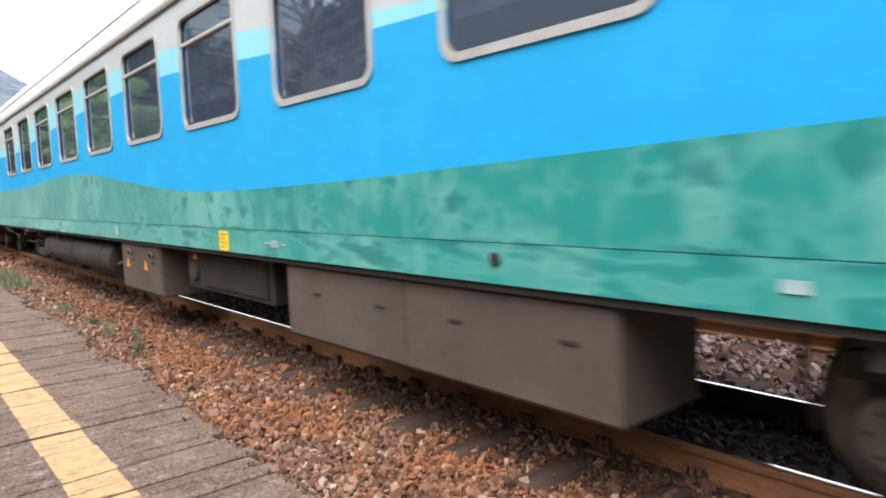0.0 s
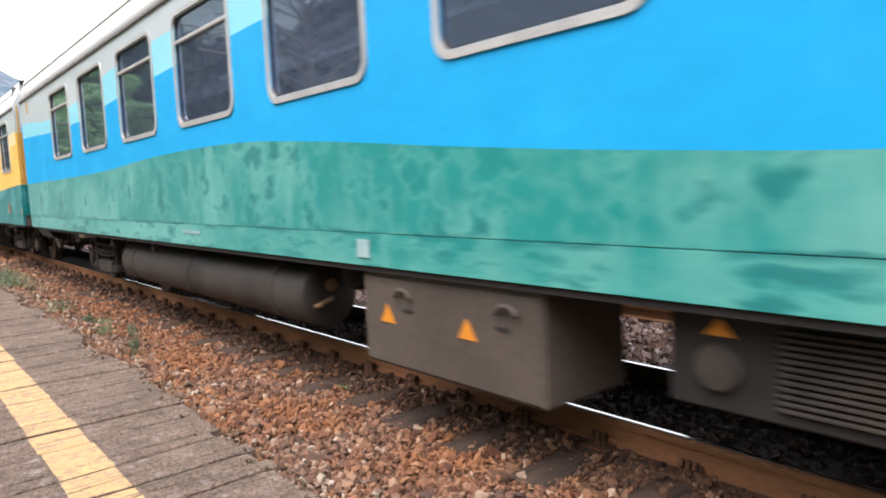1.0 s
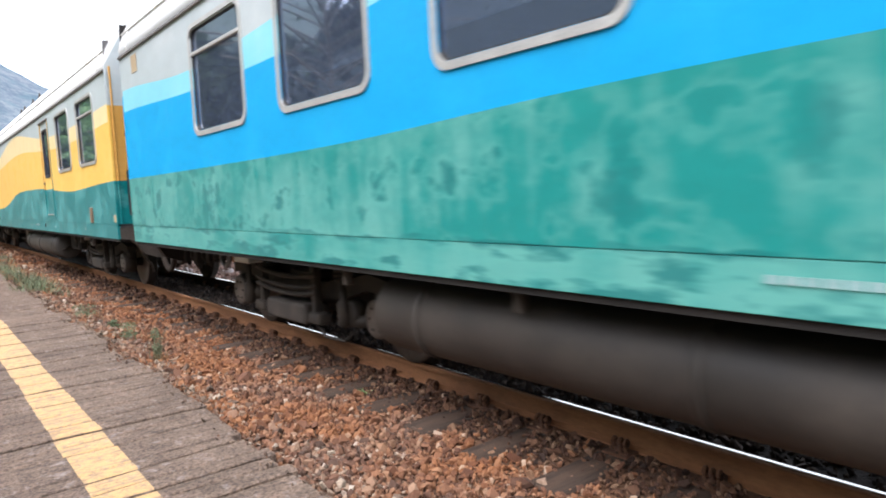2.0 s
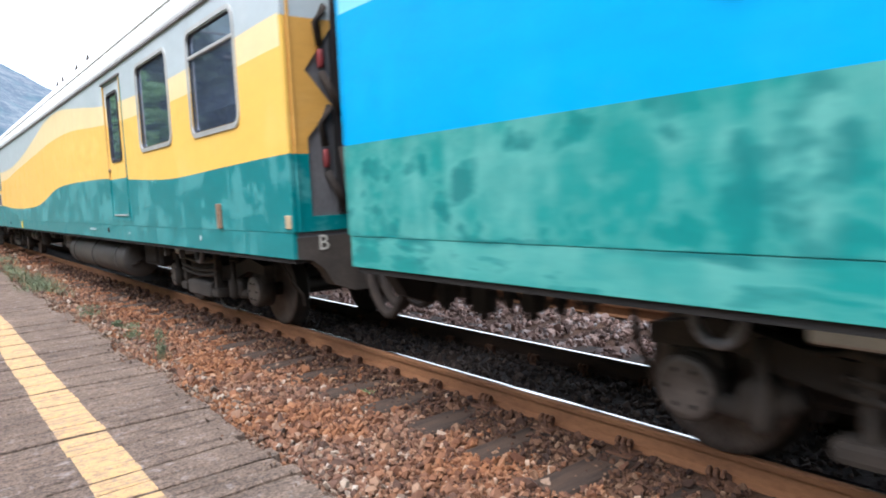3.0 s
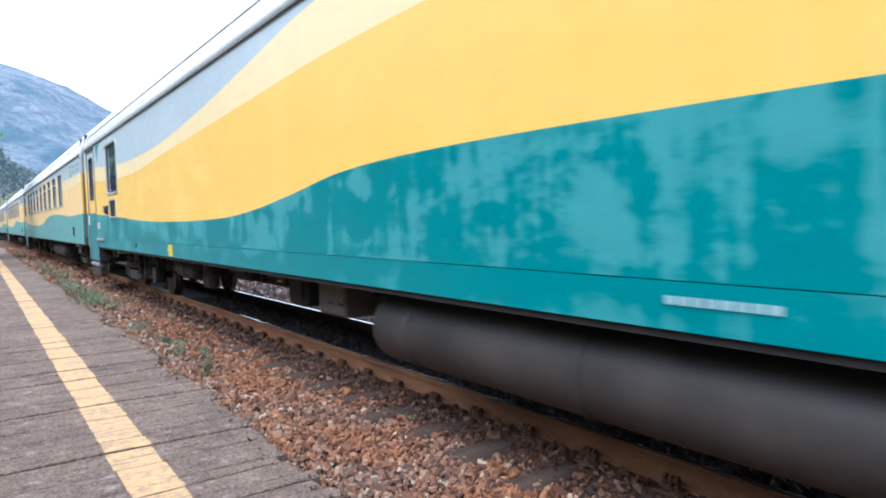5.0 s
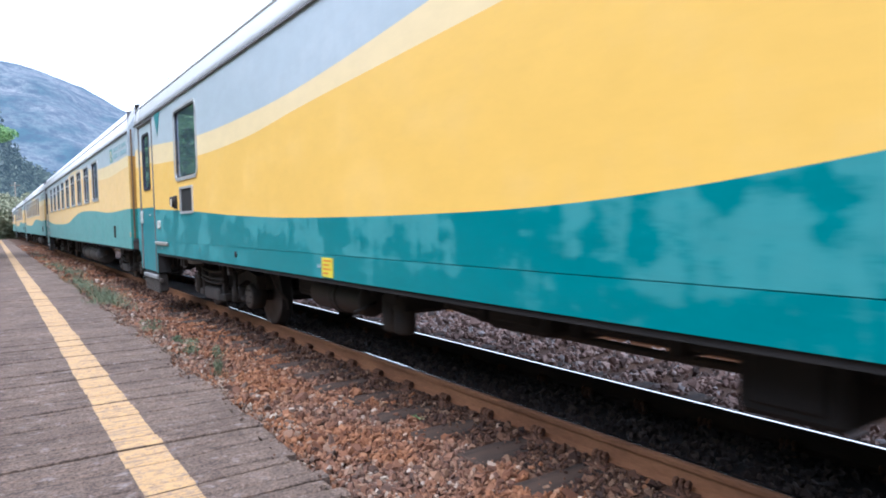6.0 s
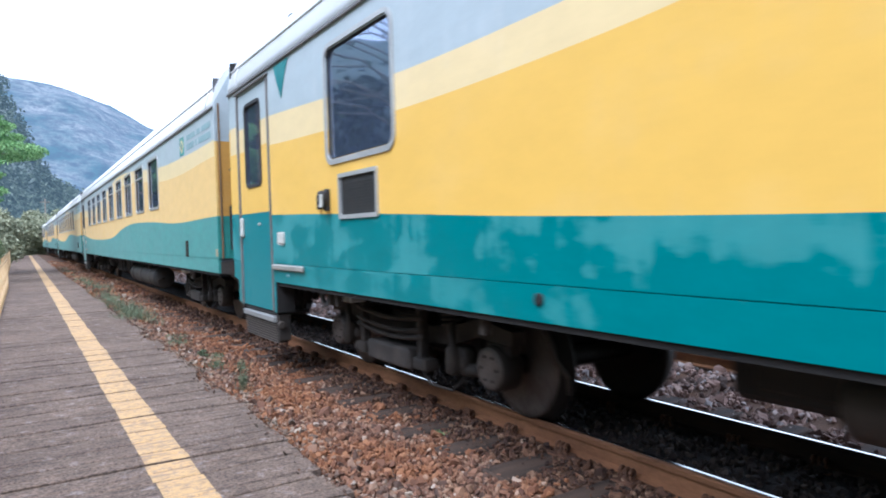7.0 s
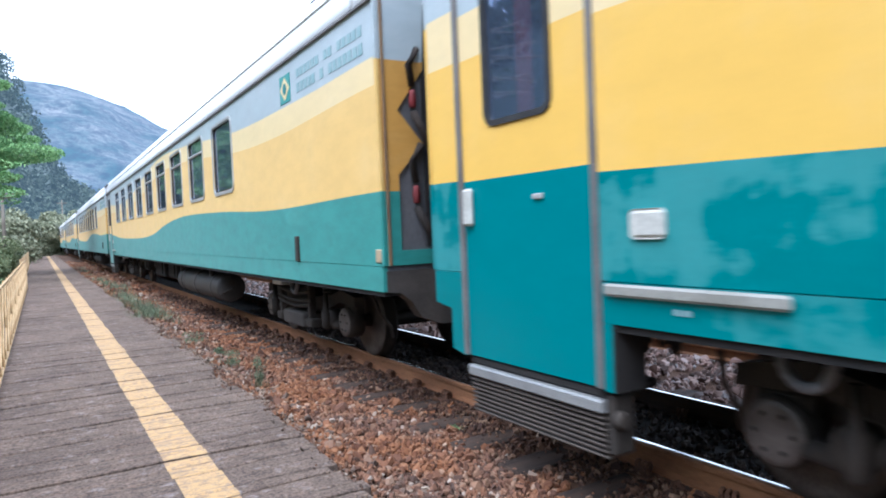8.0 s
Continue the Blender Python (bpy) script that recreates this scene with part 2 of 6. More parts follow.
CLIP = plain("rusty_spring_clip", (0.085, 0.038, 0.022), (0.17, 0.078, 0.040), 0.8, scale=20, bump=0.5)
RUSTY_A = [(0.0, (0.11, 0.042, 0.021)), (0.3, (0.198, 0.075, 0.031)), (0.6, (0.268, 0.110, 0.046)), (0.92, (0.31, 0.145, 0.070)), (0.998, (0.42, 0.29, 0.20))]
RUSTY_B = [(0.0, (0.075, 0.044, 0.032)), (0.35, (0.148, 0.073, 0.047)), (0.65, (0.232, 0.115, 0.068)), (0.93, (0.26, 0.16, 0.105)), (0.998, (0.42, 0.35, 0.29))]
PINK_A = [(0.0, (0.14, 0.082, 0.068)), (0.4, (0.38, 0.245, 0.205)), (0.75, (0.52, 0.37, 0.31)), (0.97, (0.5, 0.46, 0.45))]
PINK_B = [(0.0, (0.09, 0.062, 0.052)), (0.4, (0.28, 0.17, 0.135)), (0.75, (0.42, 0.285, 0.23)), (0.97, (0.46, 0.41, 0.4))]
# Ballast between the rails: oil and the shade under the train in one colour.
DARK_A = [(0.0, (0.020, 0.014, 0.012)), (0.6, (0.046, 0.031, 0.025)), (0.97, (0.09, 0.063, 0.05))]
STONE_OILY_SHADE = stone_paint("oily_shaded_ballast", DARK_A, DARK_A, 1.1)
STONE = stone_paint("rust_stained_ballast", RUSTY_A, RUSTY_B, 1.1)
# Rusty stones by the rail: oil drips and the train's shade darken the colour.
DRIP_SHADE_A = [(0.0, (0.032, 0.016, 0.011)), (0.4, (0.080, 0.036, 0.021)), (0.8, (0.140, 0.066, 0.035)), (0.998, (0.26, 0.16, 0.10))]
STONE_DRIP_SHADE = stone_paint("oily_rusty_shaded_ballast", DRIP_SHADE_A, DRIP_SHADE_A, 1.6)
TAN_A = [(0.0, (0.09, 0.062, 0.045)), (0.4, (0.19, 0.135, 0.10)), (0.8, (0.31, 0.23, 0.17)), (0.995, (0.36, 0.29, 0.22))]
STONE_TAN = stone_paint("dusty_tan_ballast", TAN_A, RUSTY_B, 1.6)
STONE_PALE = stone_paint("pinkish_grey_ballast", PINK_A, PINK_B, 1.1)
BED = plain("ballast_fines", (0.075, 0.038, 0.022), (0.15, 0.075, 0.04), 0.95, scale=2.5, bump=0.9, fine=40, dist=0.02)
# Fines between the rails, near black with the under-train shade in the colour.
BED_DARK = plain("oily_shaded_fines", (0.012, 0.009, 0.009), (0.03, 0.02, 0.017), 0.9, scale=2.5, bump=0.9, fine=40, dist=0.02)
EARTH = plain("grassy_earth", (0.05, 0.075, 0.022), (0.13, 0.10, 0.055), 0.95, scale=0.35, bump=0.8, fine=9, dist=0.05)
BARK = plain("pale_bark", (0.16, 0.13, 0.10), (0.30, 0.26, 0.21), 0.9, scale=3, bump=0.7, stretch=(2, 2, 0.4))
FENCEP = plain("worn_yellow_fence_paint", (0.55, 0.34, 0.15), (0.70, 0.50, 0.28), 0.7, scale=7, bump=0.3)


def leafy(name, dark, light):
    m, n, l, b = nodes_of(name)
    geo = n.new("ShaderNodeNewGeometry")
    big = noise_node(n, l, geo.outputs["Position"], 0.5, 3.0)
    f = mixed(n, l, 0.5, geo.outputs["Random Per Island"], big)
    l.new(ramp(n, l, f, [(0.25, dark), (0.75, light)]), b.inputs["Base Color"])
    b.inputs["Roughness"].default_value = 0.6
    b.inputs["Subsurface Weight"].default_value = 0.0
    return m


LEAF = leafy("bright_leaves", (0.07, 0.20, 0.06), (0.32, 0.50, 0.20))
LEAF_SCRUB = leafy("pale_scrub_leaves", (0.12, 0.17, 0.075), (0.33, 0.37, 0.20))
LEAF_DARK = leafy("dark_leaves", (0.035, 0.065, 0.035), (0.09, 0.135, 0.065))
LEAF_DRY = leafy("dry_scrub_leaves", (0.17, 0.19, 0.11), (0.37, 0.375, 0.25))
LEAF_MID = leafy("hill_leaves", (0.020, 0.034, 0.030), (0.05, 0.068, 0.056))
LEAF_RIDGE = leafy("ridge_leaves_haze_glow", (0.035, 0.060, 0.040), (0.085, 0.11, 0.07))
GRASSB = leafy("weed_blades", (0.06, 0.085, 0.045), (0.15, 0.185, 0.095))

for node in LEAF_MID.node_tree.nodes:
    if node.type == "BSDF_PRINCIPLED":
        node.inputs["Specular IOR Level"].default_value = 0.1
# Blue emission on the ridge leaves stands in for haze in the air.
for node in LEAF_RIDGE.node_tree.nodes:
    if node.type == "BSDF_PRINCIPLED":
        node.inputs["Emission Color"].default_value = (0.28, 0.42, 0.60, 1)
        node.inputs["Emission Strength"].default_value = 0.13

# concrete of the platform, with the worn painted line as its own material
CONC, cn, cl, cb = nodes_of("rough_platform_concrete")
cp = cn.new("ShaderNodeNewGeometry").outputs["Position"]
c1 = noise_node(cn, cl, cp, 1.1, 5.0, 0.6)
c2 = noise_node(cn, cl, cp, 48.0, 4.0, 0.7)
c3 = noise_node(cn, cl, stretched(cn, cl, cp, (0.6, 6.0, 1)), 3.0, 4.0, 0.65)
cc = mixed(cn, cl, ramp(cn, cl, c1, [(0.32, 0.0), (0.7, 1.0)]), (0.200, 0.137, 0.104), (0.335, 0.236, 0.177))
cc = mixed(cn, cl, 0.62, cc, ramp(cn, cl, c2, [(0.42, 0.16), (0.56, 1.0)]), "MULTIPLY")
cc = mixed(cn, cl, 0.5, cc, ramp(cn, cl, c3, [(0.36, 0.35), (0.52, 1.0)]), "MULTIPLY")
c4 = noise_node(cn, cl, cp, 9.0, 4.0, 0.7)
cc = mixed(cn, cl, ramp(cn, cl, c4, [(0.58, 0.0), (0.72, 0.55)]), cc, (0.47, 0.41, 0.39))
c5 = noise_node(cn, cl, stretched(cn, cl, cp, (13.0, 27.0, 1)), 1.0, 4.0, 0.7)
cc = mixed(cn, cl, ramp(cn, cl, c5, [(0.33, 0.6), (0.41, 0.0)]), cc, (0.075, 0.055, 0.046))
cc = mixed(cn, cl, ramp(cn, cl, c5, [(0.62, 0.0), (0.70, 0.5)]), cc, (0.42, 0.36, 0.33))
cc = mixed(cn, cl, 0.45, cc, ramp(cn, cl, c4, [(0.36, 0.45), (0.5, 1.0)]), "MULTIPLY")
cl.new(cc, cb.inputs["Base Color"])
cb.inputs["Roughness"].default_value = 0.92
bumped(cn, cl, cb, mixed(cn, cl, 0.4, c2, c5), 1.0, 0.05)

LINE, ln, ll, lb = nodes_of("worn_yellow_line_paint")
lp = ln.new("ShaderNodeNewGeometry").outputs["Position"]
l1 = noise_node(ln, ll, lp, 26.0, 6.0, 0.75)
l2 = noise_node(ln, ll, stretched(ln, ll, lp, (0.7, 7.0, 1)), 3.0, 4.0, 0.6)
lc = mixed(ln, ll, ramp(ln, ll, l1, [(0.38, 1.0), (0.50, 0.0)]), (0.53, 0.335, 0.15), (0.30, 0.21, 0.145))
lc = mixed(ln, ll, ramp(ln, ll, l2, [(0.37, 0.9), (0.44, 0.0)]), lc, (0.24, 0.17, 0.12))
l3 = noise_node(ln, ll, stretched(ln, ll, lp, (13.0, 28.0, 1)), 1.0, 4.0, 0.75)
lc = mixed(ln, ll, ramp(ln, ll, l3, [(0.39, 0.9), (0.44, 0.0)]), lc, (0.26, 0.17, 0.11))
lc = mixed(ln, ll, ramp(ln, ll, l3, [(0.58, 0.0), (0.7, 0.6)]), lc, (0.70, 0.50, 0.31))
ll.new(lc, lb.inputs["Base Color"])
lb.inputs["Roughness"].default_value = 0.8
bumped(ln, ll, lb, l1, 0.9, 0.015)

# far mountain backdrop; its faint glow stands in for a kilometre of bright haze
MOUNT, mn, ml, mb = nodes_of("wooded_mountain_haze_glow")
mp_ = mn.new("ShaderNodeTexCoord").outputs["Object"]
m1 = noise_node(mn, ml, mp_, 0.012, 6.0, 0.65)
m2 = noise_node(mn, ml, mp_, 0.09, 6.0, 0.8)
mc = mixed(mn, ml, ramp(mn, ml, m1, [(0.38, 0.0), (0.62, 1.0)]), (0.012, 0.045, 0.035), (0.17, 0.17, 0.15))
mc = mixed(mn, ml, 0.8, mc, ramp(mn, ml, m2, [(0.42, 0.08), (0.58, 1.0)]), "MULTIPLY")
ml.new(mc, mb.inputs["Base Color"])
mb.inputs["Roughness"].default_value = 1.0
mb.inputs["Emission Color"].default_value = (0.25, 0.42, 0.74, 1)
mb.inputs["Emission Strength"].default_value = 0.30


# ---- mesh helpers ----
def put_mesh(name, bm, mats, parent=None, label=""):
    bmesh.ops.recalc_face_normals(bm, faces=bm.faces[:])
    me = bpy.data.meshes.new(name)
    bm.to_mesh(me)
    bm.free()
    for m in mats if isinstance(mats, (list, tuple)) else [mats]:
        me.materials.append(m)
    ob = new(name, me)
    if parent is not None:
        ob.parent = parent
    if label:
        ob["label"] = label
    return ob


def part(name, bm, mats, parent, label=""):
    return put_mesh(name, bm, mats, parent, label)


def box(bm, lo, hi, bevel=0.0, mat=0, segs=1):
    c = [(a + b) / 2 for a, b in zip(lo, hi)]
    s = [b - a for a, b in zip(lo, hi)]
    r = bmesh.ops.create_cube(bm, size=1.0, matrix=Matrix.Translation(c) @ Matrix.Diagonal((*s, 1)))
    vs = r["verts"]
    fs = {f for v in vs for f in v.link_faces}
    for f in fs:
        f.material_index = mat
    if bevel:
        es = list({e for v in vs for e in v.link_edges})
        out = bmesh.ops.bevel(bm, geom=es, offset=bevel, segments=segs, affect="EDGES", profile=0.6)
        for f in out["faces"]:
            f.material_index = mat
    return vs


AXIS = {"x": Matrix.Rotation(radians(90), 4, "Y"), "y": Matrix.Rotation(radians(-90), 4, "X"), "z": Matrix.Identity(4)}


def lathe(bm, centre, axis, profile, segs=20, mat=0):
    """A turned body: profile of (along the axis, radius), closed at both ends."""
    m = Matrix.Translation(centre) @ AXIS[axis]
    rings = []
    for h, r in profile:
        rings.append([bm.verts.new(m @ Vector((r * math.cos(2 * math.pi * k / segs), r * math.sin(2 * math.pi * k / segs), h))) for k in range(segs)])
    for a, b in zip(rings, rings[1:]):
        for k in range(segs):
            f = bm.faces.new((a[k], a[(k + 1) % segs], b[(k + 1) % segs], b[k]))
            f.material_index, f.smooth = mat, True
    for ring in (rings[0], rings[-1]):
        f = bm.faces.new(ring)
        f.material_index = mat


def tube(bm, pts, r, segs=8, mat=0):
    pts = [Vector(p) for p in pts]
    rings = []
    for i, p in enumerate(pts):
        d = (pts[min(i + 1, len(pts) - 1)] - pts[max(i - 1, 0)]).normalized()
        u = d.cross(Vector((0.31, 0.2, 0.93))).normalized()
        w = d.cross(u)
        rings.append([bm.verts.new(p + r * (math.cos(2 * math.pi * k / segs) * u + math.sin(2 * math.pi * k / segs) * w)) for k in range(segs)])
    for a, b in zip(rings, rings[1:]):
        for k in range(segs):
            f = bm.faces.new((a[k], a[(k + 1) % segs], b[(k + 1) % segs], b[k]))
            f.material_index, f.smooth = mat, True
    for ring in (rings[0], rings[-1]):
        bm.faces.new(ring).material_index = mat


def extrude_along_y(bm, profile, y0, y1, mat=0, smooth=False, close=True):
    """A profile of (x, z) drawn out from y0 to y1."""
    a = [bm.verts.new((x, y0, z)) for x, z in profile]
    b = [bm.verts.new((x, y1, z)) for x, z in profile]
    n = len(profile)
    for k in range(n if close else n - 1):
        f = bm.faces.new((a[k], a[(k + 1) % n], b[(k + 1) % n], b[k]))
        f.material_index, f.smooth = mat, smooth
    if close:
        bm.faces.new(a).material_index = mat
        bm.faces.new(list(reversed(b))).material_index = mat


def rounded_rect(y0, y1, z0, z1, r, n=5):
    out = []
    for cy, cz, a0 in ((y1 - r, z1 - r, 0), (y0 + r, z1 - r, 90), (y0 + r, z0 + r, 180), (y1 - r, z0 + r, 270)):
        for k in range(n + 1):
            a = radians(a0 + 90 * k / n)
            out.append((cy + r * math.cos(a), cz + r * math.sin(a)))
    return out


def ring_frame(bm, outer, inner, x_out, x_in, mat=0):
    """A flat frame in the y-z plane between two outlines of equal count, with a sloped inner lip."""
    n = len(outer)
    rows = [[bm.verts.new((x, y, z)) for y, z in o] for x, o in ((x_in, outer), (x_out, outer), (x_out, inner), (x_in, inner))]
    for a, b in zip(rows, rows[1:]):
        for k in range(n):
            f = bm.faces.new((a[k], a[(k + 1) % n], b[(k + 1) % n], b[k]))
            f.material_index = mat


def slab_outline(bm, outline, x0, x1, mat=0):
    a = [bm.verts.new((x0, y, z)) for y, z in outline]
    b = [bm.verts.new((x1, y, z)) for y, z in outline]
    n = len(outline)
    for k in range(n):
        bm.faces.new((a[k], a[(k + 1) % n], b[(k + 1) % n], b[k])).material_index = mat
    bm.faces.new(a).material_index = mat
    bm.faces.new(list(reversed(b))).material_index = mat


def along(points):
    """A smooth curve through (y, z) knots."""
    ys, zs = [p[0] for p in points], [p[1] for p in points]

    def value(y):
        if y <= ys[0]:
            return zs[0]
        if y >= ys[-1]:
            return zs[-1]
        k = next(i for i in range(len(ys) - 1) if ys[i] <= y <= ys[i + 1])
        slope = lambda i: 0.0 if i in (0, len(ys) - 1) else (zs[i + 1] - zs[i - 1]) / (ys[i + 1] - ys[i - 1])
        h = ys[k + 1] - ys[k]
        u = (y - ys[k]) / h
        return ((2 * u**3 - 3 * u**2 + 1) * zs[k] + (u**3 - 2 * u**2 + u) * h * slope(k)
                + (3 * u**2 - 2 * u**3) * zs[k + 1] + (u**3 - u**2) * h * slope(k + 1))
    return value


# ---- ground, track bed and platform base ----
def grid_sheet(name, xs, ys, height, mats, smooth=True):
    verts = [(x, y, height(x, y)) for y in ys for x in xs]
    nx = len(xs)
    faces = [(j * nx + i, j * nx + i + 1, (j + 1) * nx + i + 1, (j + 1) * nx + i) for j in range(len(ys) - 1) for i in range(nx - 1)]
    me = bpy.data.meshes.new(name)
    me.from_pydata(verts, [], faces)
    for m in mats:
        me.materials.append(m)
    me.polygons.foreach_set("use_smooth", [smooth] * len(faces))
    me.update()
    return new(name, me)


def wave(x, y, s, seed=0.0):
    return noise.noise(Vector((x * s, y * s, seed)))


def ground_height(x, y):
    low = -0.42 if x < -3.8 else -0.32
    return low + (0.10 * wave(x, y, 0.15) if x < -6 or x > 12 else 0.0)


ground = grid_sheet("ground", [-2600, -600, -200, -80, -40, -20, -12, -7, -4.2, -3.7, 0, 6, 12, 20, 40, 80, 200, 600, 2600],
                    [-2600, -600, -200, -60, -20, -8, 0, 8, 16, 24, 40, 60, 90, 140, 220, 400, 800, 2600], ground_height, [EARTH])
tagged(ground, "rough grassy earth around the railway line", "ground", kind="structure")


def bed_height(x, y):
    knots = ((-1.95, -0.20), (-1.6, -0.075), (-1.3, -0.115), (-0.75, -0.18), (-0.5, -0.18), (-0.30, -0.163), (-0.07, -0.152), (0.05, -0.152), (0.12, -0.143), (0.95, -0.143), (1.1, -0.16), (1.9, -0.20), (2.6, -0.17), (4.6, -0.17), (5.6, -0.30))
    for (a, za), (b, zb) in zip(knots, knots[1:]):
        if x <= b:
            return za + (zb - za) * (x - a) / (b - a) + 0.016 * wave(x, y, 2.3)
    return -0.3


bed = grid_sheet("track_bed", [-1.95 + 7.55 * k / 46 for k in range(47)], [-9 + 0.35 * k for k in range(140)] + [40 + 4 * k for k in range(40)],
                 bed_height, [BED, BED_DARK])
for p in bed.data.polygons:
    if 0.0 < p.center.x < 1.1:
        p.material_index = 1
tagged(bed, "rust-stained track bed of ballast fines", "track bed", kind="structure")

RAIL_PROFILE = [(-0.055, -0.148), (0.055, -0.148), (0.055, -0.138), (0.012, -0.122), (0.008, -0.045), (0.032, -0.036), (0.034, -0.008),
                (0.026, -0.001), (-0.026, -0.001), (-0.034, -0.008), (-0.032, -0.036), (-0.008, -0.045), (-0.012, -0.122), (-0.055, -0.138)]


def rail(x, label, polished=True, side=1, rust=RAILRUST):
    bm = bmesh.new()
    extrude_along_y(bm, [(x + a, b) for a, b in RAIL_PROFILE], -12, 190)
    thing = put_mesh("rail", bm, rust)
    if polished:
        bm = bmesh.new()
        extrude_along_y(bm, [(x + side * a, b) for a, b in ((0.002, -0.001), (0.030, -0.001), (0.027, 0.003), (0.005, 0.003))], -12, 190)
        part("running_surface", bm, RAILTOP, thing, "polished steel running surface")
    return tagged(thing, label, "rail", "rails of the railway line")


rail(0.0, "rusty steel rail with a bright polished head on wooden sleepers")
rail(1.065, "rusty steel rail with a bright polished head on wooden sleepers", True, -1, RAILSHADE)
rail(3.03, "rust-brown rail of the neighbouring track in pinkish ballast", False)
rail(4.095, "rust-brown rail of the neighbouring track in pinkish ballast", False)


def sleeper_mesh(rng):
    bm = bmesh.new()
    w = 0.122 + rng.uniform(-0.014, 0.014)
    box(bm, (-0.72 + rng.uniform(-0.05, 0.04), -w, -0.30), (1.79, w, -0.15), 0.012)
    for v in bm.verts:
        v.co.x += 0.012 * wave(v.co.y * 9, v.co.z * 9, 1, w * 70)
    bmesh.ops.subdivide_edges(bm, edges=[e for e in bm.edges if abs(e.verts[0].co.x - e.verts[1].co.x) > 1], cuts=7)
    for v in bm.verts:
        v.co.z += 0.006 * noise.noise(v.co * 6 + Vector((w * 99, 0, 0)))
        v.co.y += 0.006 * noise.noise(v.co * 4 + Vector((0, w * 99, 0)))
    me = bpy.data.meshes.new("sleeper")
    bm.to_mesh(me)
    bm.free()
    me.materials.append(SLEEPER)
    return me


def clip_mesh():
    """A pair of bent spring clips on a ribbed base plate."""
    bm = bmesh.new()
    box(bm, (-0.17, -0.085, -0.152), (0.17, 0.085, -0.136), 0.004)
    for side in (-1, 1):
        for off in (-0.052, -0.012, 0.028):
            pts = []
            for k in range(11):
                a = radians(-50 + 28 * k)
                pts.append((side * (0.096 + 0.034 * math.cos(a)), off + 0.004 * k, -0.106 + 0.034 * math.sin(a)))
            tube(bm, pts, 0.012, 6)
        lathe(bm, (side * 0.118, 0, -0.14), "z", [(0, 0.024), (0.03, 0.024), (0.032, 0.013), (0.05, 0.013)], 6)
    me = bpy.data.meshes.new("rail_clip")
    bm.to_mesh(me)
    bm.free()
    me.materials.append(CLIP)
    return me


rng = random.Random(4)
SLEEPER_MESHES = [sleeper_mesh(rng) for k in range(5)]
CLIP_MESH = clip_mesh()
for k in range(-6, 110):
    y = 1.80 + 0.580 * k
    sl = tagged(new("sleeper", SLEEPER_MESHES[k % 5]), "dark weathered wooden railway sleeper bedded in ballast", "sleeper", "sleepers of the near track")
    sl.matrix_world = pose(0, y + rng.uniform(-0.02, 0.02), rng.uniform(-0.012, 0.002), 0, 0, rng.uniform(-1.6, 1.6))
    if k < 50:
        for x in (0.0, 1.065):
            c = new("rail_clip", CLIP_MESH)
            c.parent = sl
            c.location = (x, 0, 0)
for k in range(-4, 40):
    sl = tagged(new("sleeper", SLEEPER_MESHES[k % 5]), "old wooden sleeper under the neighbouring track", "sleeper", "sleepers of the far track")
    sl.matrix_world = pose(3.03, 1.5 + 0.6 * k, -0.01)

# platform: a base, with concrete strips laid across it
platform = bmesh.new()
box(platform, (-3.9, -8, -0.5), (-1.72, 92, -0.055))
platform = tagged(put_mesh("platform", platform, CONC), "low rough concrete station platform with a worn yellow line", "platform", kind="structure")


# ---- distance ----
def mountain_height(x, y):
    ridge = along([(-700, 330), (-250, 285), (-60, 250), (2, 246), (69, 233), (128, 201), (181, 171), (260, 128), (420, 60), (700, 10), (1000, 0)])(x)
    t = max(0.0, min(1.0, (y - 520) / 690))
    rough = 10 * noise.fractal(Vector((x * 0.012, y * 0.012, 3)), 0.9, 2.1, 5)
    fall = 1.0 if y <= 1210 else max(0.0, 1 - (y - 1210) / 300)
    return (ridge * (t * t * (3 - 2 * t)) + rough * min(1, t * 3) * (0.35 if t > 0.9 else 1)) * fall - 4


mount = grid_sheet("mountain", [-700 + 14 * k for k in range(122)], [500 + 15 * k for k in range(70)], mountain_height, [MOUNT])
tagged(mount, "distant wooded mountain slope with a bluish glow for haze", "mountain", kind="structure")


def leaf_cloud(name, blobs, count, size, mat, seed, parent=None, flat=0.6):
    """Many small leaf clumps scattered in the shells of uneven blobs (x, y, z, rx, ry, rz)."""
    r = np.random.RandomState(seed)
    blobs = np.array(blobs, float)
    w = (blobs[:, 3] * blobs[:, 4] * blobs[:, 5]) ** 0.67
    pick = r.choice(len(blobs), count, p=w / w.sum())
    d = r.normal(size=(count, 3))
    d /= np.linalg.norm(d, axis=1)[:, None]
    rad = 0.55 + 0.5 * r.rand(count) ** 0.6
    c = blobs[pick, :3] + blobs[pick, 3:] * d * rad[:, None]
    nrm = d * np.array([flat, flat, 1]) + 0.55 * r.normal(size=(count, 3))
    nrm /= np.linalg.norm(nrm, axis=1)[:, None]
    u = np.cross(nrm, r.normal(size=(count, 3)))
    u /= np.linalg.norm(u, axis=1)[:, None]
    v = np.cross(nrm, u)
    s = size * (0.6 + 0.8 * r.rand(count))[:, None]
    bend = nrm * s * 0.25
    quads = np.stack([c - u * s - bend, c - v * s * 0.5 + bend * 0.4, c + u * s - bend, c + v * s * 0.5 + bend * 0.4], 1).reshape(-1, 3)
    me = bpy.data.meshes.new(name)
    me.from_pydata(quads.tolist(), [], np.arange(count * 4).reshape(-1, 4).tolist())
    me.materials.append(mat)
    ob = new(name, me)
    if parent is not None:
        ob.parent = parent
    return ob


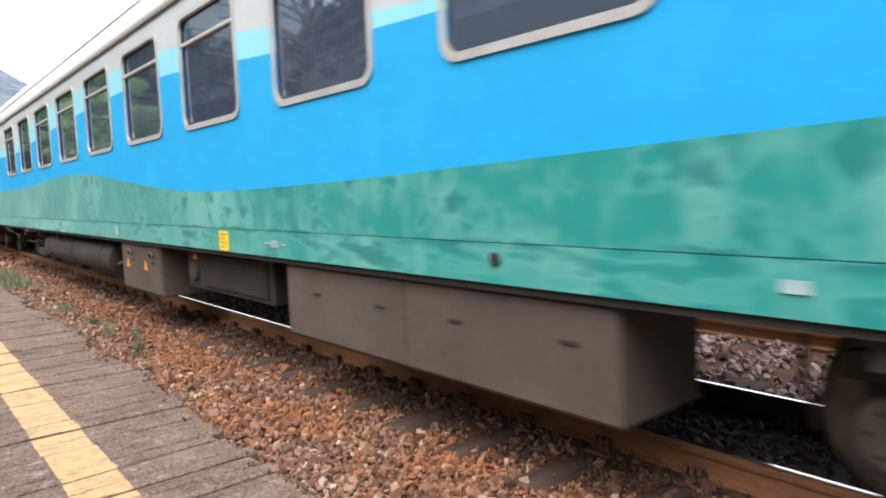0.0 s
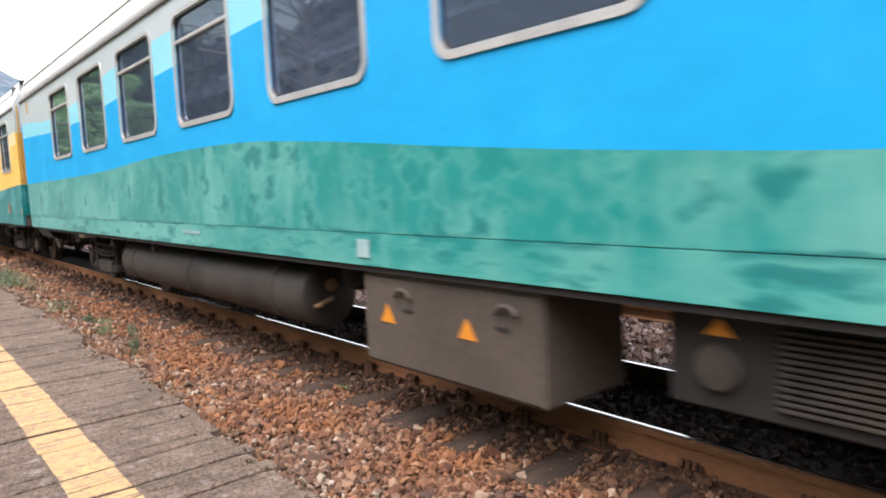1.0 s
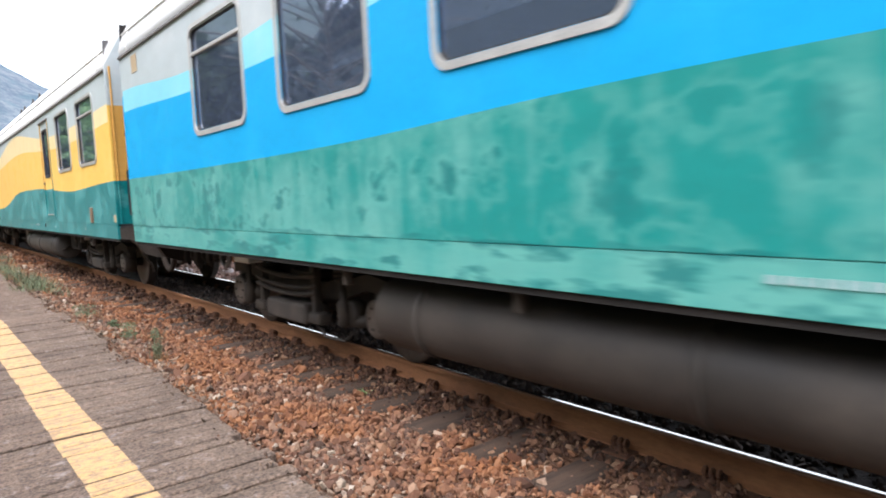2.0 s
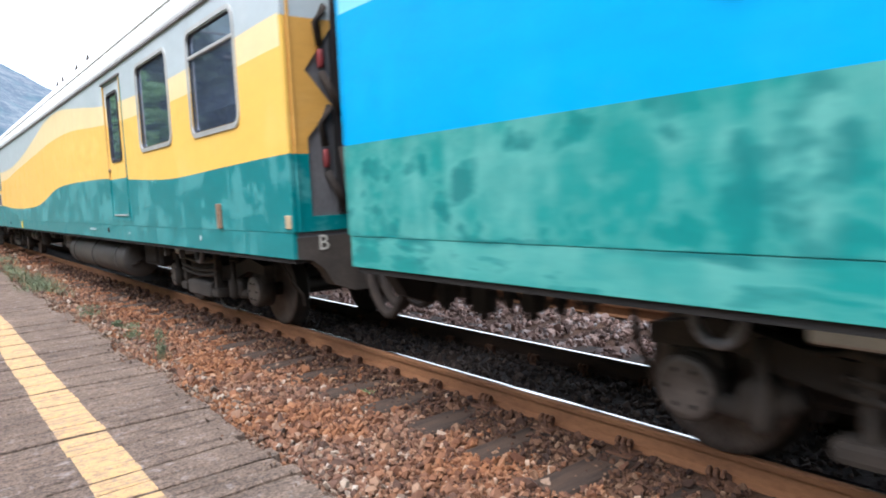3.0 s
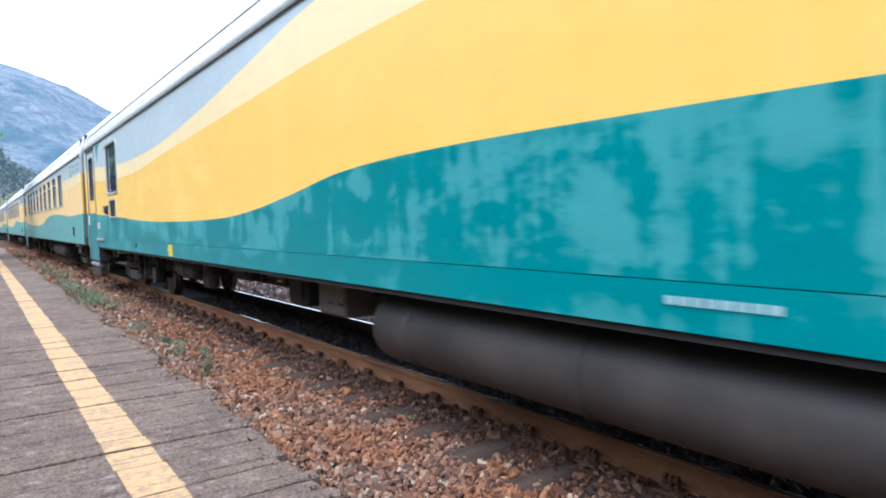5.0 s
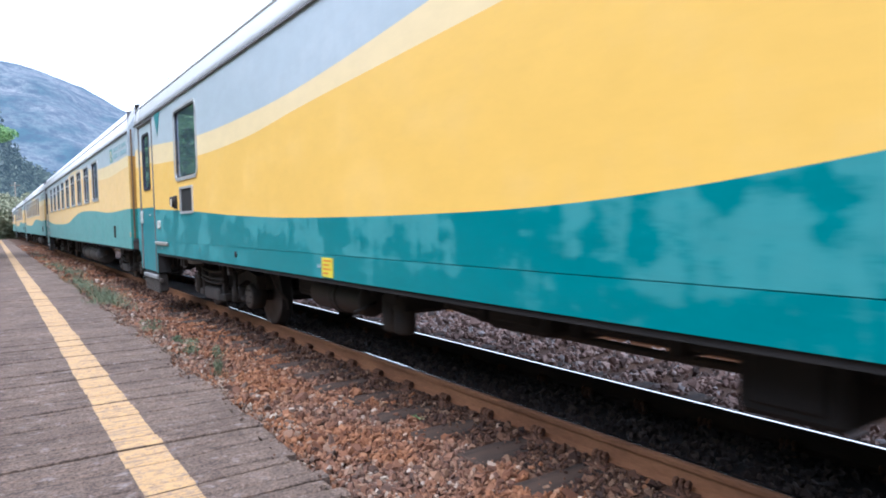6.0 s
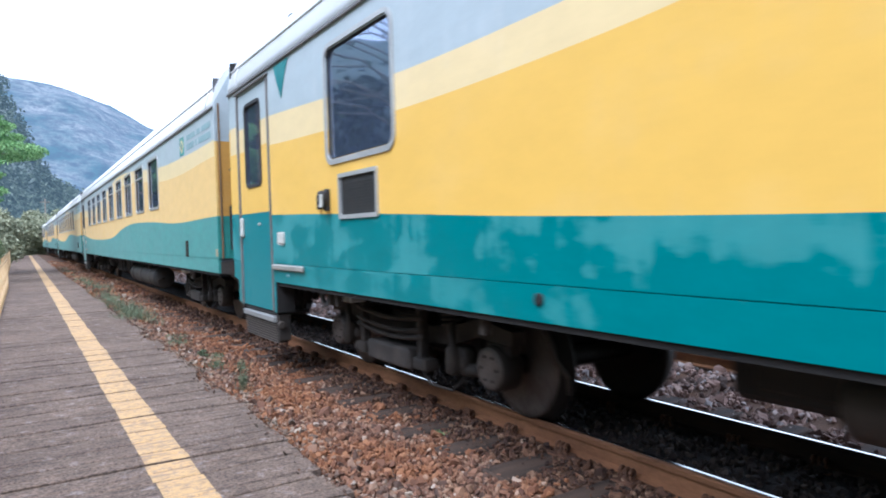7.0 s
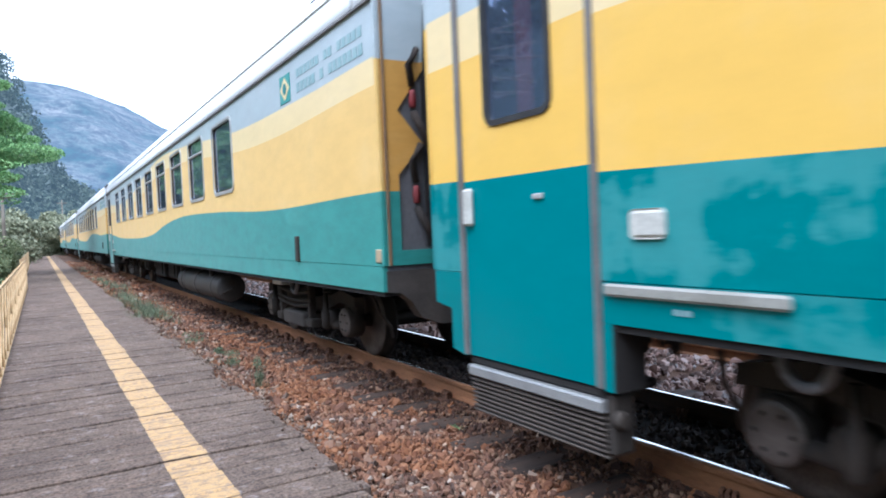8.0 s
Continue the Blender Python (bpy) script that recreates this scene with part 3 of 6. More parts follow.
def tree(x, y, h, spread, seed, mat, leaves, size, base=-0.4, crown_from=0.35, label="", trunk_r=0.16):
    r = random.Random(seed)
    bm = bmesh.new()
    lean = r.uniform(-0.04, 0.04)
    spine = [(x + lean * h * k / 7 + r.uniform(-0.06, 0.06), y + r.uniform(-0.1, 0.1), base + h * 0.92 * k / 7) for k in range(8)]
    for k in range(7):
        ra, rb = trunk_r * (1 - 0.12 * k), trunk_r * (1 - 0.12 * (k + 1))
        a, b = Vector(spine[k]), Vector(spine[k + 1])
        va = [bm.verts.new(a + Vector((ra * math.cos(q * math.pi / 4), ra * math.sin(q * math.pi / 4), 0))) for q in range(8)]
        vb = [bm.verts.new(b + Vector((rb * math.cos(q * math.pi / 4), rb * math.sin(q * math.pi / 4), 0))) for q in range(8)]
        for q in range(8):
            bm.faces.new((va[q], va[(q + 1) % 8], vb[(q + 1) % 8], vb[q])).smooth = True
    thing = put_mesh("tree", bm, BARK)
    limbs, blobs = bmesh.new(), []
    n = 44
    for k in range(n):
        f = crown_from + (0.95 - crown_from) * k / (n - 1)
        root = Vector(spine[min(7, int(f * 7))])
        root.z = base + h * f * 0.9
        a = 2.4 * k + r.uniform(-0.4, 0.4)
        reach = spread * (1.05 - 0.65 * abs(f - 0.6) / 0.4) * r.uniform(0.55, 1.05)
        tip = root + Vector((reach * math.cos(a), reach * math.sin(a), 0.25 * reach + r.uniform(-0.2, 0.5)))
        tube(limbs, [root, root.lerp(tip, 0.5) + Vector((0, 0, 0.12 * reach)), tip], 0.035 + 0.012 * (1 - f), 5)
        for g in (0.55, 0.95):
            c = root.lerp(tip, g)
            q = reach * r.uniform(0.18, 0.38) + 0.30
            blobs.append((c.x, c.y, c.z + 0.15, q * r.uniform(0.8, 1.4), q * r.uniform(0.8, 1.4), q * r.uniform(0.16, 0.34)))
    part("limb", limbs, BARK, thing)
    leaf_cloud("crown", blobs, leaves, size, mat, seed, thing)
    return tagged(thing, label or "leafy green tree beside the platform", "tree")


# ---- things of the surroundings ----
tree(-6.7, 38, 10.0, 3.5, 11, LEAF, 105000, 0.066, crown_from=0.40, label="tall tree with layered bright green crown behind the fence", trunk_r=0.17)
tree(-5.3, 30, 6.4, 1.6, 21, LEAF, 6000, 0.09, crown_from=0.5, label="slim green tree with pale trunk behind the fence", trunk_r=0.12)
tree(-11.5, 23, 12.5, 6.6, 61, LEAF_DARK, 700, 0.11, crown_from=0.45, label="sparse tall tree with thin branches behind the platform", trunk_r=0.15)
tree(-16, 62, 17, 6.0, 31, LEAF_DARK, 8000, 0.30, label="tall dark tree on the wooded slope")
tree(-22, 75, 22, 7.0, 41, LEAF_DARK, 8000, 0.36, label="tall dark tree on the wooded slope")
tree(-13, 85, 13, 5.0, 51, LEAF_DARK, 6000, 0.30, label="dark tree on the wooded slope")


def bush(x, y, w, h, seed, mat, count, size, label):
    r = random.Random(seed)
    blobs = [(x + r.uniform(-w, w), y + r.uniform(-w, w) * 1.4, -0.3 + h * r.uniform(0.1, 0.75), w * r.uniform(0.3, 0.55), w * r.uniform(0.3, 0.55), h * r.uniform(0.2, 0.4)) for k in range(12)]
    return tagged(leaf_cloud("bush", blobs, count, size, mat, seed, None, 1.0), label, "bush")


bush(-7.5, 58, 3.0, 4.2, 5, LEAF_DRY, 4000, 0.20, "pale dry bush beyond the fence")
bush(-5.6, 75, 2.6, 4.5, 6, LEAF_DRY, 4000, 0.22, "dry scrub bush at the platform end")
bush(-3.2, 104, 3.0, 4.5, 7, LEAF_DRY, 4000, 0.24, "dry scrub bush at the platform end")
bush(-6.5, 118, 5.0, 8.0, 8, LEAF_DRY, 5000, 0.34, "tall dry scrub beside the line")
bush(-1.5, 150, 5.0, 9.0, 9, LEAF_DRY, 5000, 0.42, "tall scrub where the line curves away")
bush(8, 175, 9.0, 11.0, 10, LEAF_DARK, 5000, 0.6, "wooded bank where the line curves away")
bush(-14, 42, 4.0, 5.0, 12, LEAF_SCRUB, 5000, 0.24, "dense dark bush beyond the fence")
bush(-5.3, 26, 0.8, 1.0, 14, LEAF_SCRUB, 2500, 0.07, "low green bush behind the fence")
bush(-5.4, 35, 0.9, 1.5, 15, LEAF_SCRUB, 3000, 0.08, "low green bush behind the fence")
bush(-5.4, 46, 1.1, 2.2, 16, LEAF_SCRUB, 3000, 0.10, "green bush behind the fence")
bush(-9, 20, 2.5, 2.2, 13, LEAF_SCRUB, 3500, 0.13, "low dark bush beyond the fence")


def utility_pole(x, y, h):
    bm = bmesh.new()
    lathe(bm, (x, y, -0.4), "z", [(0, 0.13), (h * 0.5, 0.11), (h, 0.08)], 10)
    thing = put_mesh("utility_pole", bm, BARK)
    bm = bmesh.new()
    box(bm, (x - 0.8, y - 0.05, h - 1.0), (x + 0.8, y + 0.05, h - 0.88), 0.01)
    part("crossarm", bm, BARK, thing)
    return tagged(thing, "plain grey utility pole with a crossarm", "pole")


utility_pole(0.6, 140, 9.5)
utility_pole(-5.1, 52, 5.6)


# wooded ridge between the platform's end and the mountain
def ridge_height(x, y):
    top = along([(-160, 100), (-60, 88), (-18, 76), (-10, 66), (-3, 46), (3, 29), (12, 20), (24, 12), (45, 8), (90, 3), (160, 0)])(x + 4 * wave(x, y, 0.03, 9))
    t = max(0.0, min(1.0, (y - 170) / 150))
    return top * (t * t * (3 - 2 * t)) + 1.5 * wave(x, y, 0.08, 4) - 1.0


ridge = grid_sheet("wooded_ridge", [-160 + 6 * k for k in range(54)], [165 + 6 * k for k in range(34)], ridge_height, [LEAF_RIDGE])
tagged(ridge, "near ridge covered in dark trees and scrub", "ridge", kind="structure")
rr = random.Random(55)
ridge_blobs = []
for k in range(760):
    x, y = rr.uniform(-45, 50), rr.uniform(175, 330)
    q = rr.uniform(2.0, 4.2)
    ridge_blobs.append((x, y, ridge_height(x, y) + q * 0.8, q, q, q))
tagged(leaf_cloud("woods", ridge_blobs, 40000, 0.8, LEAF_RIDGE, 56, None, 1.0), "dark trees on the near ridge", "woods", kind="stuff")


# the wooded hill on the platform's side, which the carriage windows mirror
def hill_height(x, y):
    d = max(0.0, -x - 18)
    away = math.hypot(x, y - 5)
    bearing = math.degrees(math.atan2(-x, y - 5))
    skyline = 11.0 + 11.0 * max(0.0, min(1.0, (bearing - 27) / 18))
    rise = min(80 * (1 - math.exp(-d / 34)), away * math.tan(radians(skyline)))
    return -0.6 + rise * (0.95 + 0.12 * wave(x, y, 0.012, 5)) + (1.2 * wave(x, y, 0.14, 2) if d > 0 else 0)


hill = grid_sheet("hillside", [-18 - 5 * k for k in range(44)], [-190 + 6 * k for k in range(72)], hill_height, [LEAF_MID])
tagged(hill, "wooded hillside behind the platform", "hillside", kind="structure")
hr = random.Random(77)
hill_blobs = []
for k in range(620):
    x, y = -20 - 150 * hr.random() ** 1.3, hr.uniform(-150, 190)
    q = hr.uniform(1.6, 3.8)
    hill_blobs.append((x, y, hill_height(x, y) + q * 0.9, q, q, q * 1.0))
woods = leaf_cloud("woods", hill_blobs, 42000, 0.62, LEAF_MID, 78, None, 1.0)
tagged(woods, "dense dark woods covering the hillside", "woods", kind="stuff")


# fence along the back of the platform
def fence_bay(x, y0, y1):
    thing = tagged(new("fence"), "worn yellow-painted metal lattice fence along the platform", "fence", "fence bays of the platform")
    thing.location = (x, y0, -0.03)
    n = y1 - y0
    for y in (0.0, 1.0):
        bm = bmesh.new()
        box(bm, (-0.018, y - 0.016, -0.3), (0.014, y + 0.016, 0.95), 0.004)
        part("post", bm, FENCEP, thing)
    # crossed strips between the posts, each a little out of true
    fr = random.Random(8)
    for k in range(-1, 4):
        for lean in (1, -1):
            ends = []
            for z in (0.06, 0.93):
                y = 0.62 * k + 0.2 + (0.40 if (z > 0.5) == (lean > 0) else -0.40) * 0.9
                ends.append((y + fr.uniform(-0.04, 0.04), z))
            (ya, za), (yb, zb) = ends
            pts = []
            for q in range(6):
                y, z = ya + (yb - ya) * q / 5, za + (zb - za) * q / 5
                if -0.02 <= y <= 2.02:
                    pts.append((0.024 + 0.008 * lean, y, z + fr.uniform(-0.012, 0.012)))
            if len(pts) > 1:
                bm = bmesh.new()
                tube(bm, pts, 0.009, 5)
                part("lattice_strip", bm, FENCEP, thing)
    for j, z in enumerate((0.05, 0.94)):
        bm = bmesh.new()
        tube(bm, [(0.028, 0.125 * q, z + (0.012 if (q + j) % 2 else -0.012)) for q in range(17)], 0.011, 6)
        part("rail_bar", bm, FENCEP, thing)
    return thing


first_bay = fence_bay(-3.62, 0.0, 2.0)
for k in range(1, 26):
    copy_thing(first_bay, pose(-3.62 - (0.010 * k if k > 12 else 0), 2.0 * k, -0.03))


# ---- the train ----
LENGTH, SIDE, FAR = 24.5, -0.87, 1.935
MID = (SIDE + FAR) / 2
SKIRT, SEAM, EAVE = 0.90, 1.103, 3.19
ROOF_PROFILE = [(SIDE, 3.19), (SIDE - 0.005, 3.28), (SIDE + 0.035, 3.46), (SIDE + 0.14, 3.66), (SIDE + 0.36, 3.85), (SIDE + 0.75, 3.98), (MID, 4.02)]


def side_wall(thing, bands, paints, holes, name="body_side"):
    """The coach's side as a sheet in painted bands whose edges wave along its length, with openings for windows and doors."""
    cuts = {0.0, LENGTH}
    cuts.update(round(0.14 * k, 3) for k in range(int(LENGTH / 0.14) + 1))
    for y0, y1, z0, z1 in holes:
        cuts = {c for c in cuts if abs(c - y0) > 0.03 and abs(c - y1) > 0.03} | {y0, y1}
    ys = sorted(cuts)
    curves = [along(b) for b in bands]
    bm = bmesh.new()
    for a, b in zip(ys, ys[1:]):
        m = (a + b) / 2
        gaps = [(z0, z1) for y0, y1, z0, z1 in holes if y0 < m < y1]
        za = [SEAM] + [c(a) for c in curves] + [EAVE]
        zb = [SEAM] + [c(b) for c in curves] + [EAVE]
        for k in range(len(za) - 1):
            if (za[k + 1] + zb[k + 1]) / 2 - (za[k] + zb[k]) / 2 < 0.004:
                continue
            spans = [(za[k], za[k + 1], zb[k], zb[k + 1])]
            for g0, g1 in gaps:
                cut = []
                for a0, a1, b0, b1 in spans:
                    cut.append((min(a0, g0), min(a1, g0), min(b0, g0), min(b1, g0)))
                    cut.append((max(a0, g1), max(a1, g1), max(b0, g1), max(b1, g1)))
                spans = cut
            for a0, a1, b0, b1 in spans:
                if max(a1 - a0, b1 - b0) < 0.003:
                    continue
                v = [bm.verts.new((SIDE, y, z)) for y, z in ((a, a0), (b, b0), (b, b1), (a, a1))]
                bm.faces.new(v).material_index = k
    bmesh.ops.remove_doubles(bm, verts=bm.verts[:], dist=0.0008)
    wall = part(name, bm, paints, thing)
    skin = wall.modifiers.new("thickness", "SOLIDIFY")
    skin.thickness, skin.offset = 0.05, 1.0
    for p in wall.data.polygons:
        if p.normal.x > 0:
            p.flip()
    skin.offset = -1.0
    return wall


def window(thing, y0, y1, bar, z0=1.99, z1=3.03, metal=ALU, r=0.13, curtain=False):
    bm = bmesh.new()
    ring_frame(bm, rounded_rect(y0, y1, z0, z1, r), rounded_rect(y0 + 0.04, y1 - 0.04, z0 + 0.045, z1 - 0.04, r - 0.035), SIDE - 0.014, SIDE + 0.055)
    fr = part("window_frame", bm, metal, thing)
    bm = bmesh.new()
    slab_outline(bm, rounded_rect(y0 + 0.035, y1 - 0.035, z0 + 0.035, z1 - 0.035, r - 0.03), SIDE + 0.022, SIDE + 0.032)
    part("pane", bm, GLASS, fr, "dark tinted glass pane").visible_shadow = False
    bm = bmesh.new()
    inner, outer = rounded_rect(y0 + 0.055, y1 - 0.055, z0 + 0.06, z1 - 0.055, r - 0.04), rounded_rect(y0 + 0.042, y1 - 0.042, z0 + 0.047, z1 - 0.042, r - 0.035)
    ring_frame(bm, outer, inner, SIDE + 0.004, SIDE + 0.028)
    part("seal", bm, RUBBER, fr)
    if bar:
        bm = bmesh.new()
        box(bm, (SIDE - 0.006, y0 + 0.04, z1 - 0.285), (SIDE + 0.02, y1 - 0.04, z1 - 0.25), 0.006)
        part("transom", bm, metal, fr)
    if curtain:
        bm = bmesh.new()
        box(bm, (SIDE + 0.16, (y0 + y1) / 2 - 0.07, z0 + 0.02), (SIDE + 0.19, (y0 + y1) / 2 + 0.07, z1), 0.01)
        part("curtain", bm, CURTAIN, fr, "dark red curtain")
    return fr


def roof(thing):
    prof = ROOF_PROFILE + [(SIDE + FAR - x, z) for x, z in reversed(ROOF_PROFILE[:-1])]
    bm = bmesh.new()
    extrude_along_y(bm, prof, -0.01, LENGTH + 0.01, 0, True)
    rf = part("roof", bm, ROOF, thing, "pale grey ribbed roof")
    bm = bmesh.new()
    for x, z in ((SIDE - 0.012, 3.185), (FAR + 0.012, 3.185)):
        box(bm, (x - 0.014, -0.01, z - 0.016), (x + 0.014, LENGTH + 0.01, z + 0.012), 0.004)
    part("gutter", bm, DARKALU, rf)
    for k in (2, 4):
        (xa, za), (xb, zb) = ROOF_PROFILE[k], ROOF_PROFILE[k - 1]
        bm = bmesh.new()
        box(bm, (xa - 0.016, 0.05, za - 0.004), (xa + 0.012, LENGTH - 0.05, za + 0.012), 0.004)
        part("roof_rib", bm, ROOF, rf)
    for y in (0.35, LENGTH - 0.35):
        bm = bmesh.new()
        lo = [(x - 0.008 if x < MID else x + 0.008, z + 0.008) for x, z in prof]
        extrude_along_y(bm, lo, y - 0.03, y + 0.03, 0, True)
        part("roof_strap", bm, ROOF, rf)
    return rf


def gill(thing, y):
    """A small louvred ventilator standing on the roof's shoulder."""
    bm = bmesh.new()
    box(bm, (-0.76, y - 0.07, 3.56), (-0.50, y + 0.07, 3.60), 0.005)
    g = part("roof_ventilator", bm, DARKALU, thing, "small dark louvred roof ventilator")
    for k in range(5):
        bm = bmesh.new()
        box(bm, (-0.72 + 0.035 * k, y - 0.06, 3.58 + 0.052 * k), (-0.64 + 0.035 * k, y + 0.06, 3.615 + 0.052 * k), 0.004)
        part("vent_blade", bm, UNDER, g)


def shell(thing, door_gap=None):
    """Floor, far side, lining and ends: all that closes the coach round its painted side."""
    bm = bmesh.new()
    box(bm, (SIDE + 0.02, 0.03, 0.86), (FAR - 0.02, LENGTH - 0.03, 1.06))
    part("underframe", bm, UNDER, thing, "grimy black underframe")
    bm = bmesh.new()
    box(bm, (FAR - 0.05, 0.0, SKIRT), (FAR, LENGTH, EAVE))
    part("far_side", bm, SILVER, thing)
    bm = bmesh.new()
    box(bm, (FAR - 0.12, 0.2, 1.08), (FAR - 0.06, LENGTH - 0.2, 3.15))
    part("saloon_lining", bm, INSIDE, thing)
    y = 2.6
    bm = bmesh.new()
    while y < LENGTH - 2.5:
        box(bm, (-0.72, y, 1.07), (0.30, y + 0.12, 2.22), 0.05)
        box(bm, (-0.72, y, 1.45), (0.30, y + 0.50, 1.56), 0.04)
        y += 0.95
    part("seat_row", bm, INSIDE, thing, "seats coloured dark for the dim saloon behind tinted glass")
    spans = [(0.0, LENGTH)] if door_gap is None else [(0.0, door_gap[0]), (door_gap[1], LENGTH)]
    return spans


def skirts(thing, spans, paint):
    for a, b in spans:
        bm = bmesh.new()
        box(bm, (SIDE - 0.001, a, SKIRT), (SIDE + 0.04, b, SEAM - 0.006))
        part("skirt", bm, {TEAL: TEAL_LOW, GREEN: GREEN_LOW}.get(paint, paint), thing)
    bm = bmesh.new()
    for a, b in spans:
        box(bm, (SIDE + 0.007, a + 0.01, SEAM - 0.012), (SIDE + 0.045, b - 0.01, SEAM + 0.006))
    part("seam", bm, {TEAL: TEAL_LOW, GREEN: GREEN_LOW}.get(paint, paint), thing)


def coach_end(thing, y, out, main, low, split, zigzag):
    """The end at y; out is -1 or 1, the way it faces. Corner pillar, gangway frame, bellows and hoses."""
    bm = bmesh.new()
    y0, y1 = sorted((y - out * 0.06, y - out * 0.01))
    box(bm, (SIDE + 0.02, y0, SKIRT), (FAR - 0.02, y1, EAVE + 0.4))
    part("end_wall", bm, ENDGREY if zigzag else UNDER, thing, "dusty grey coach end wall" if zigzag else "dark coach end wall")
    # painted end plate, with folded edge towards the gangway
    edge = [(-0.42, 3.30), (-0.45, 2.66), (-0.69, 2.33), (-0.47, 2.07), (-0.70, 1.82), (-0.70, 1.22)] if zigzag else [(-0.66, 3.30), (-0.66, 1.22)]
    bm = bmesh.new()

    def plate(points, mat):
        a = [bm.verts.new((x, y + out * 0.012, z)) for x, z in points]
        b = [bm.verts.new((x, y - out * 0.012, z)) for x, z in points]
        n = len(points)
        for k in range(n):
            bm.faces.new((a[k], a[(k + 1) % n], b[(k + 1) % n], b[k])).material_index = mat
        bm.faces.new(a).material_index = mat
        bm.faces.new(list(reversed(b))).material_index = mat
    upper = [(SIDE, split), (SIDE, 2.72)]
    side = [p for p in edge if split < p[1] < 2.72]
    xm = -0.45 if zigzag else -0.66
    xs = -0.70 if zigzag else -0.66
    plate(upper + [(xm, 2.72)] + side + [(xs, split)], 0)
    plate([(SIDE, SEAM), (SIDE, split - 0.001), (xs, split - 0.001), (xs, 1.22), (-0.25, 1.22), (-0.25, SEAM)], 1)
    plate([(SIDE, 2.721), (SIDE, 3.24), (-0.60, 3.72), (-0.42, 3.3), (xm, 2.721)], 2)
    part("end_plate", bm, [ENDGOLD if zigzag and main in (GOLD, GOLD_OLD) else main, low, SILVER], thing)
    for a, b, paint in ((SEAM, split, low), (split, 2.72, main), (2.72, EAVE + 0.03, SILVER)):
        bm = bmesh.new()
        box(bm, (SIDE - 0.004, min(y, y + out * 0.016) - 0.006, a), (SIDE + 0.03, max(y, y + out * 0.016) + 0.006, b), 0.004)
        part("corner_post", bm, paint, thing)
    rusty = zigzag and main is GOLD_OLD
    for a, b, paint in ((SEAM, split, low), (split, EAVE + 0.05, ENDGOLD if main is GOLD else main)):
        bm = bmesh.new()
        box(bm, (SIDE + 0.05, min(y, y + out * 0.02) - 0.006, a), (SIDE + 0.075, max(y, y + out * 0.02) + 0.006, b), 0.004)
        part("corner_seam", bm, RUSTBAND if rusty else paint if zigzag else DARKALU, thing, "rust-streaked corner seam" if rusty else "")
    # gangway jamb: a grey panel and a painted strip beside the bellows
    bm = bmesh.new()
    box(bm, (-0.46, min(y - out * 0.01, y + out * 0.01), 1.24), (-0.20, max(y - out * 0.01, y + out * 0.01), 3.3))
    part("gangway_jamb", bm, BELLOWS, thing)
    for a, b, paint in ((1.10, split, low), (split, 3.3, main)):
        bm = bmesh.new()
        box(bm, (-0.215, min(y, y + out * 0.03), a), (-0.10, max(y, y + out * 0.03), b), 0.004)
        part("gangway_strip", bm, paint, thing)
    # bellows
    for k in range(5):
        bm = bmesh.new()
        ya = y + out * (0.03 + 0.07 * k)
        grow = 0.05 if k % 2 else 0.0
        for x0, x1, z0, z1 in ((-0.06 - grow, 0.08, 1.18, 3.42), (0.98, 1.12 + grow, 1.18, 3.42), (-0.06 - grow, 1.12 + grow, 3.30, 3.46 + grow), (-0.06 - grow, 1.12 + grow, 1.02, 1.18)):
            box(bm, (x0, min(ya, ya + out * 0.06), z0), (x1, max(ya, ya + out * 0.06), z1), 0.02)
        part("bellows_fold", bm, BELLOWS, thing)
    # buffer beam and coupler
    bm = bmesh.new()
    extrude_along_y(bm, [(-0.84, 1.06), (-0.84, 0.895), (-0.72, 0.88), (-0.62, 0.80), (-0.54, 0.67), (-0.36, 0.60), (1.42, 0.60), (1.68, 0.80), (1.78, 0.89), (1.90, 0.895), (1.90, 1.06)],
                    y - out * 0.13, y + out * 0.004)
    part("buffer_beam", bm, BEAM if zigzag else UNDER, thing, "dusty buffer beam")
    bm = bmesh.new()
    box(bm, (0.40, min(y - out * 0.3, y + out * 0.42), 0.62), (0.66, max(y - out * 0.3, y + out * 0.42), 0.86), 0.04)
    part("coupler", bm, GEAR, thing)
    if zigzag:
        bm = bmesh.new()
        for dx, drop in ((0.0, 0.20), (0.09, 0.32)):
            pts = []
            for k in range(13):
                u = k / 12
                pts.append((-0.42 + dx + 0.1 * u, y + out * (0.05 + 0.72 * u), 1.75 * (1 - u) ** 2 + 0.95 * u * u + 2 * u * (1 - u) * (-0.55 + drop)))
            tube(bm, pts, 0.038, 8)
        part("jumper_hose", bm, CABLE, thing, "dusty brown jumper cables")
        bm = bmesh.new()
        tube(bm, [(-0.30, y + out * 0.10, 3.3), (-0.34, y + out * 0.13, 2.5), (-0.36, y + out * 0.1, 1.8), (-0.30, y + out * 0.16, 1.2), (-0.22, y + out * 0.2, 0.75)], 0.045, 8)
        part("jumper_hose", bm, CABLE, thing, "dusty brown jumper cables")
        for z in (2.42, 1.66):
            bm = bmesh.new()
            lathe(bm, (-0.56, y + out * 0.03, z), "z", [(-0.07, 0.02), (-0.06, 0.026), (0.0, 0.03), (0.04, 0.024), (0.07, 0.02)], 10)
            part("hose_coupling", bm, RED, thing, "red hose coupling")
            bm = bmesh.new()
            tube(bm, [(-0.56, y + out * 0.03, z + 0.1), (-0.6, y + out * 0.06, z + 0.26), (-0.5, y + out * 0.02, z + 0.4)], 0.03, 8)
            part("hose", bm, CABLE, thing)
            bm = bmesh.new()
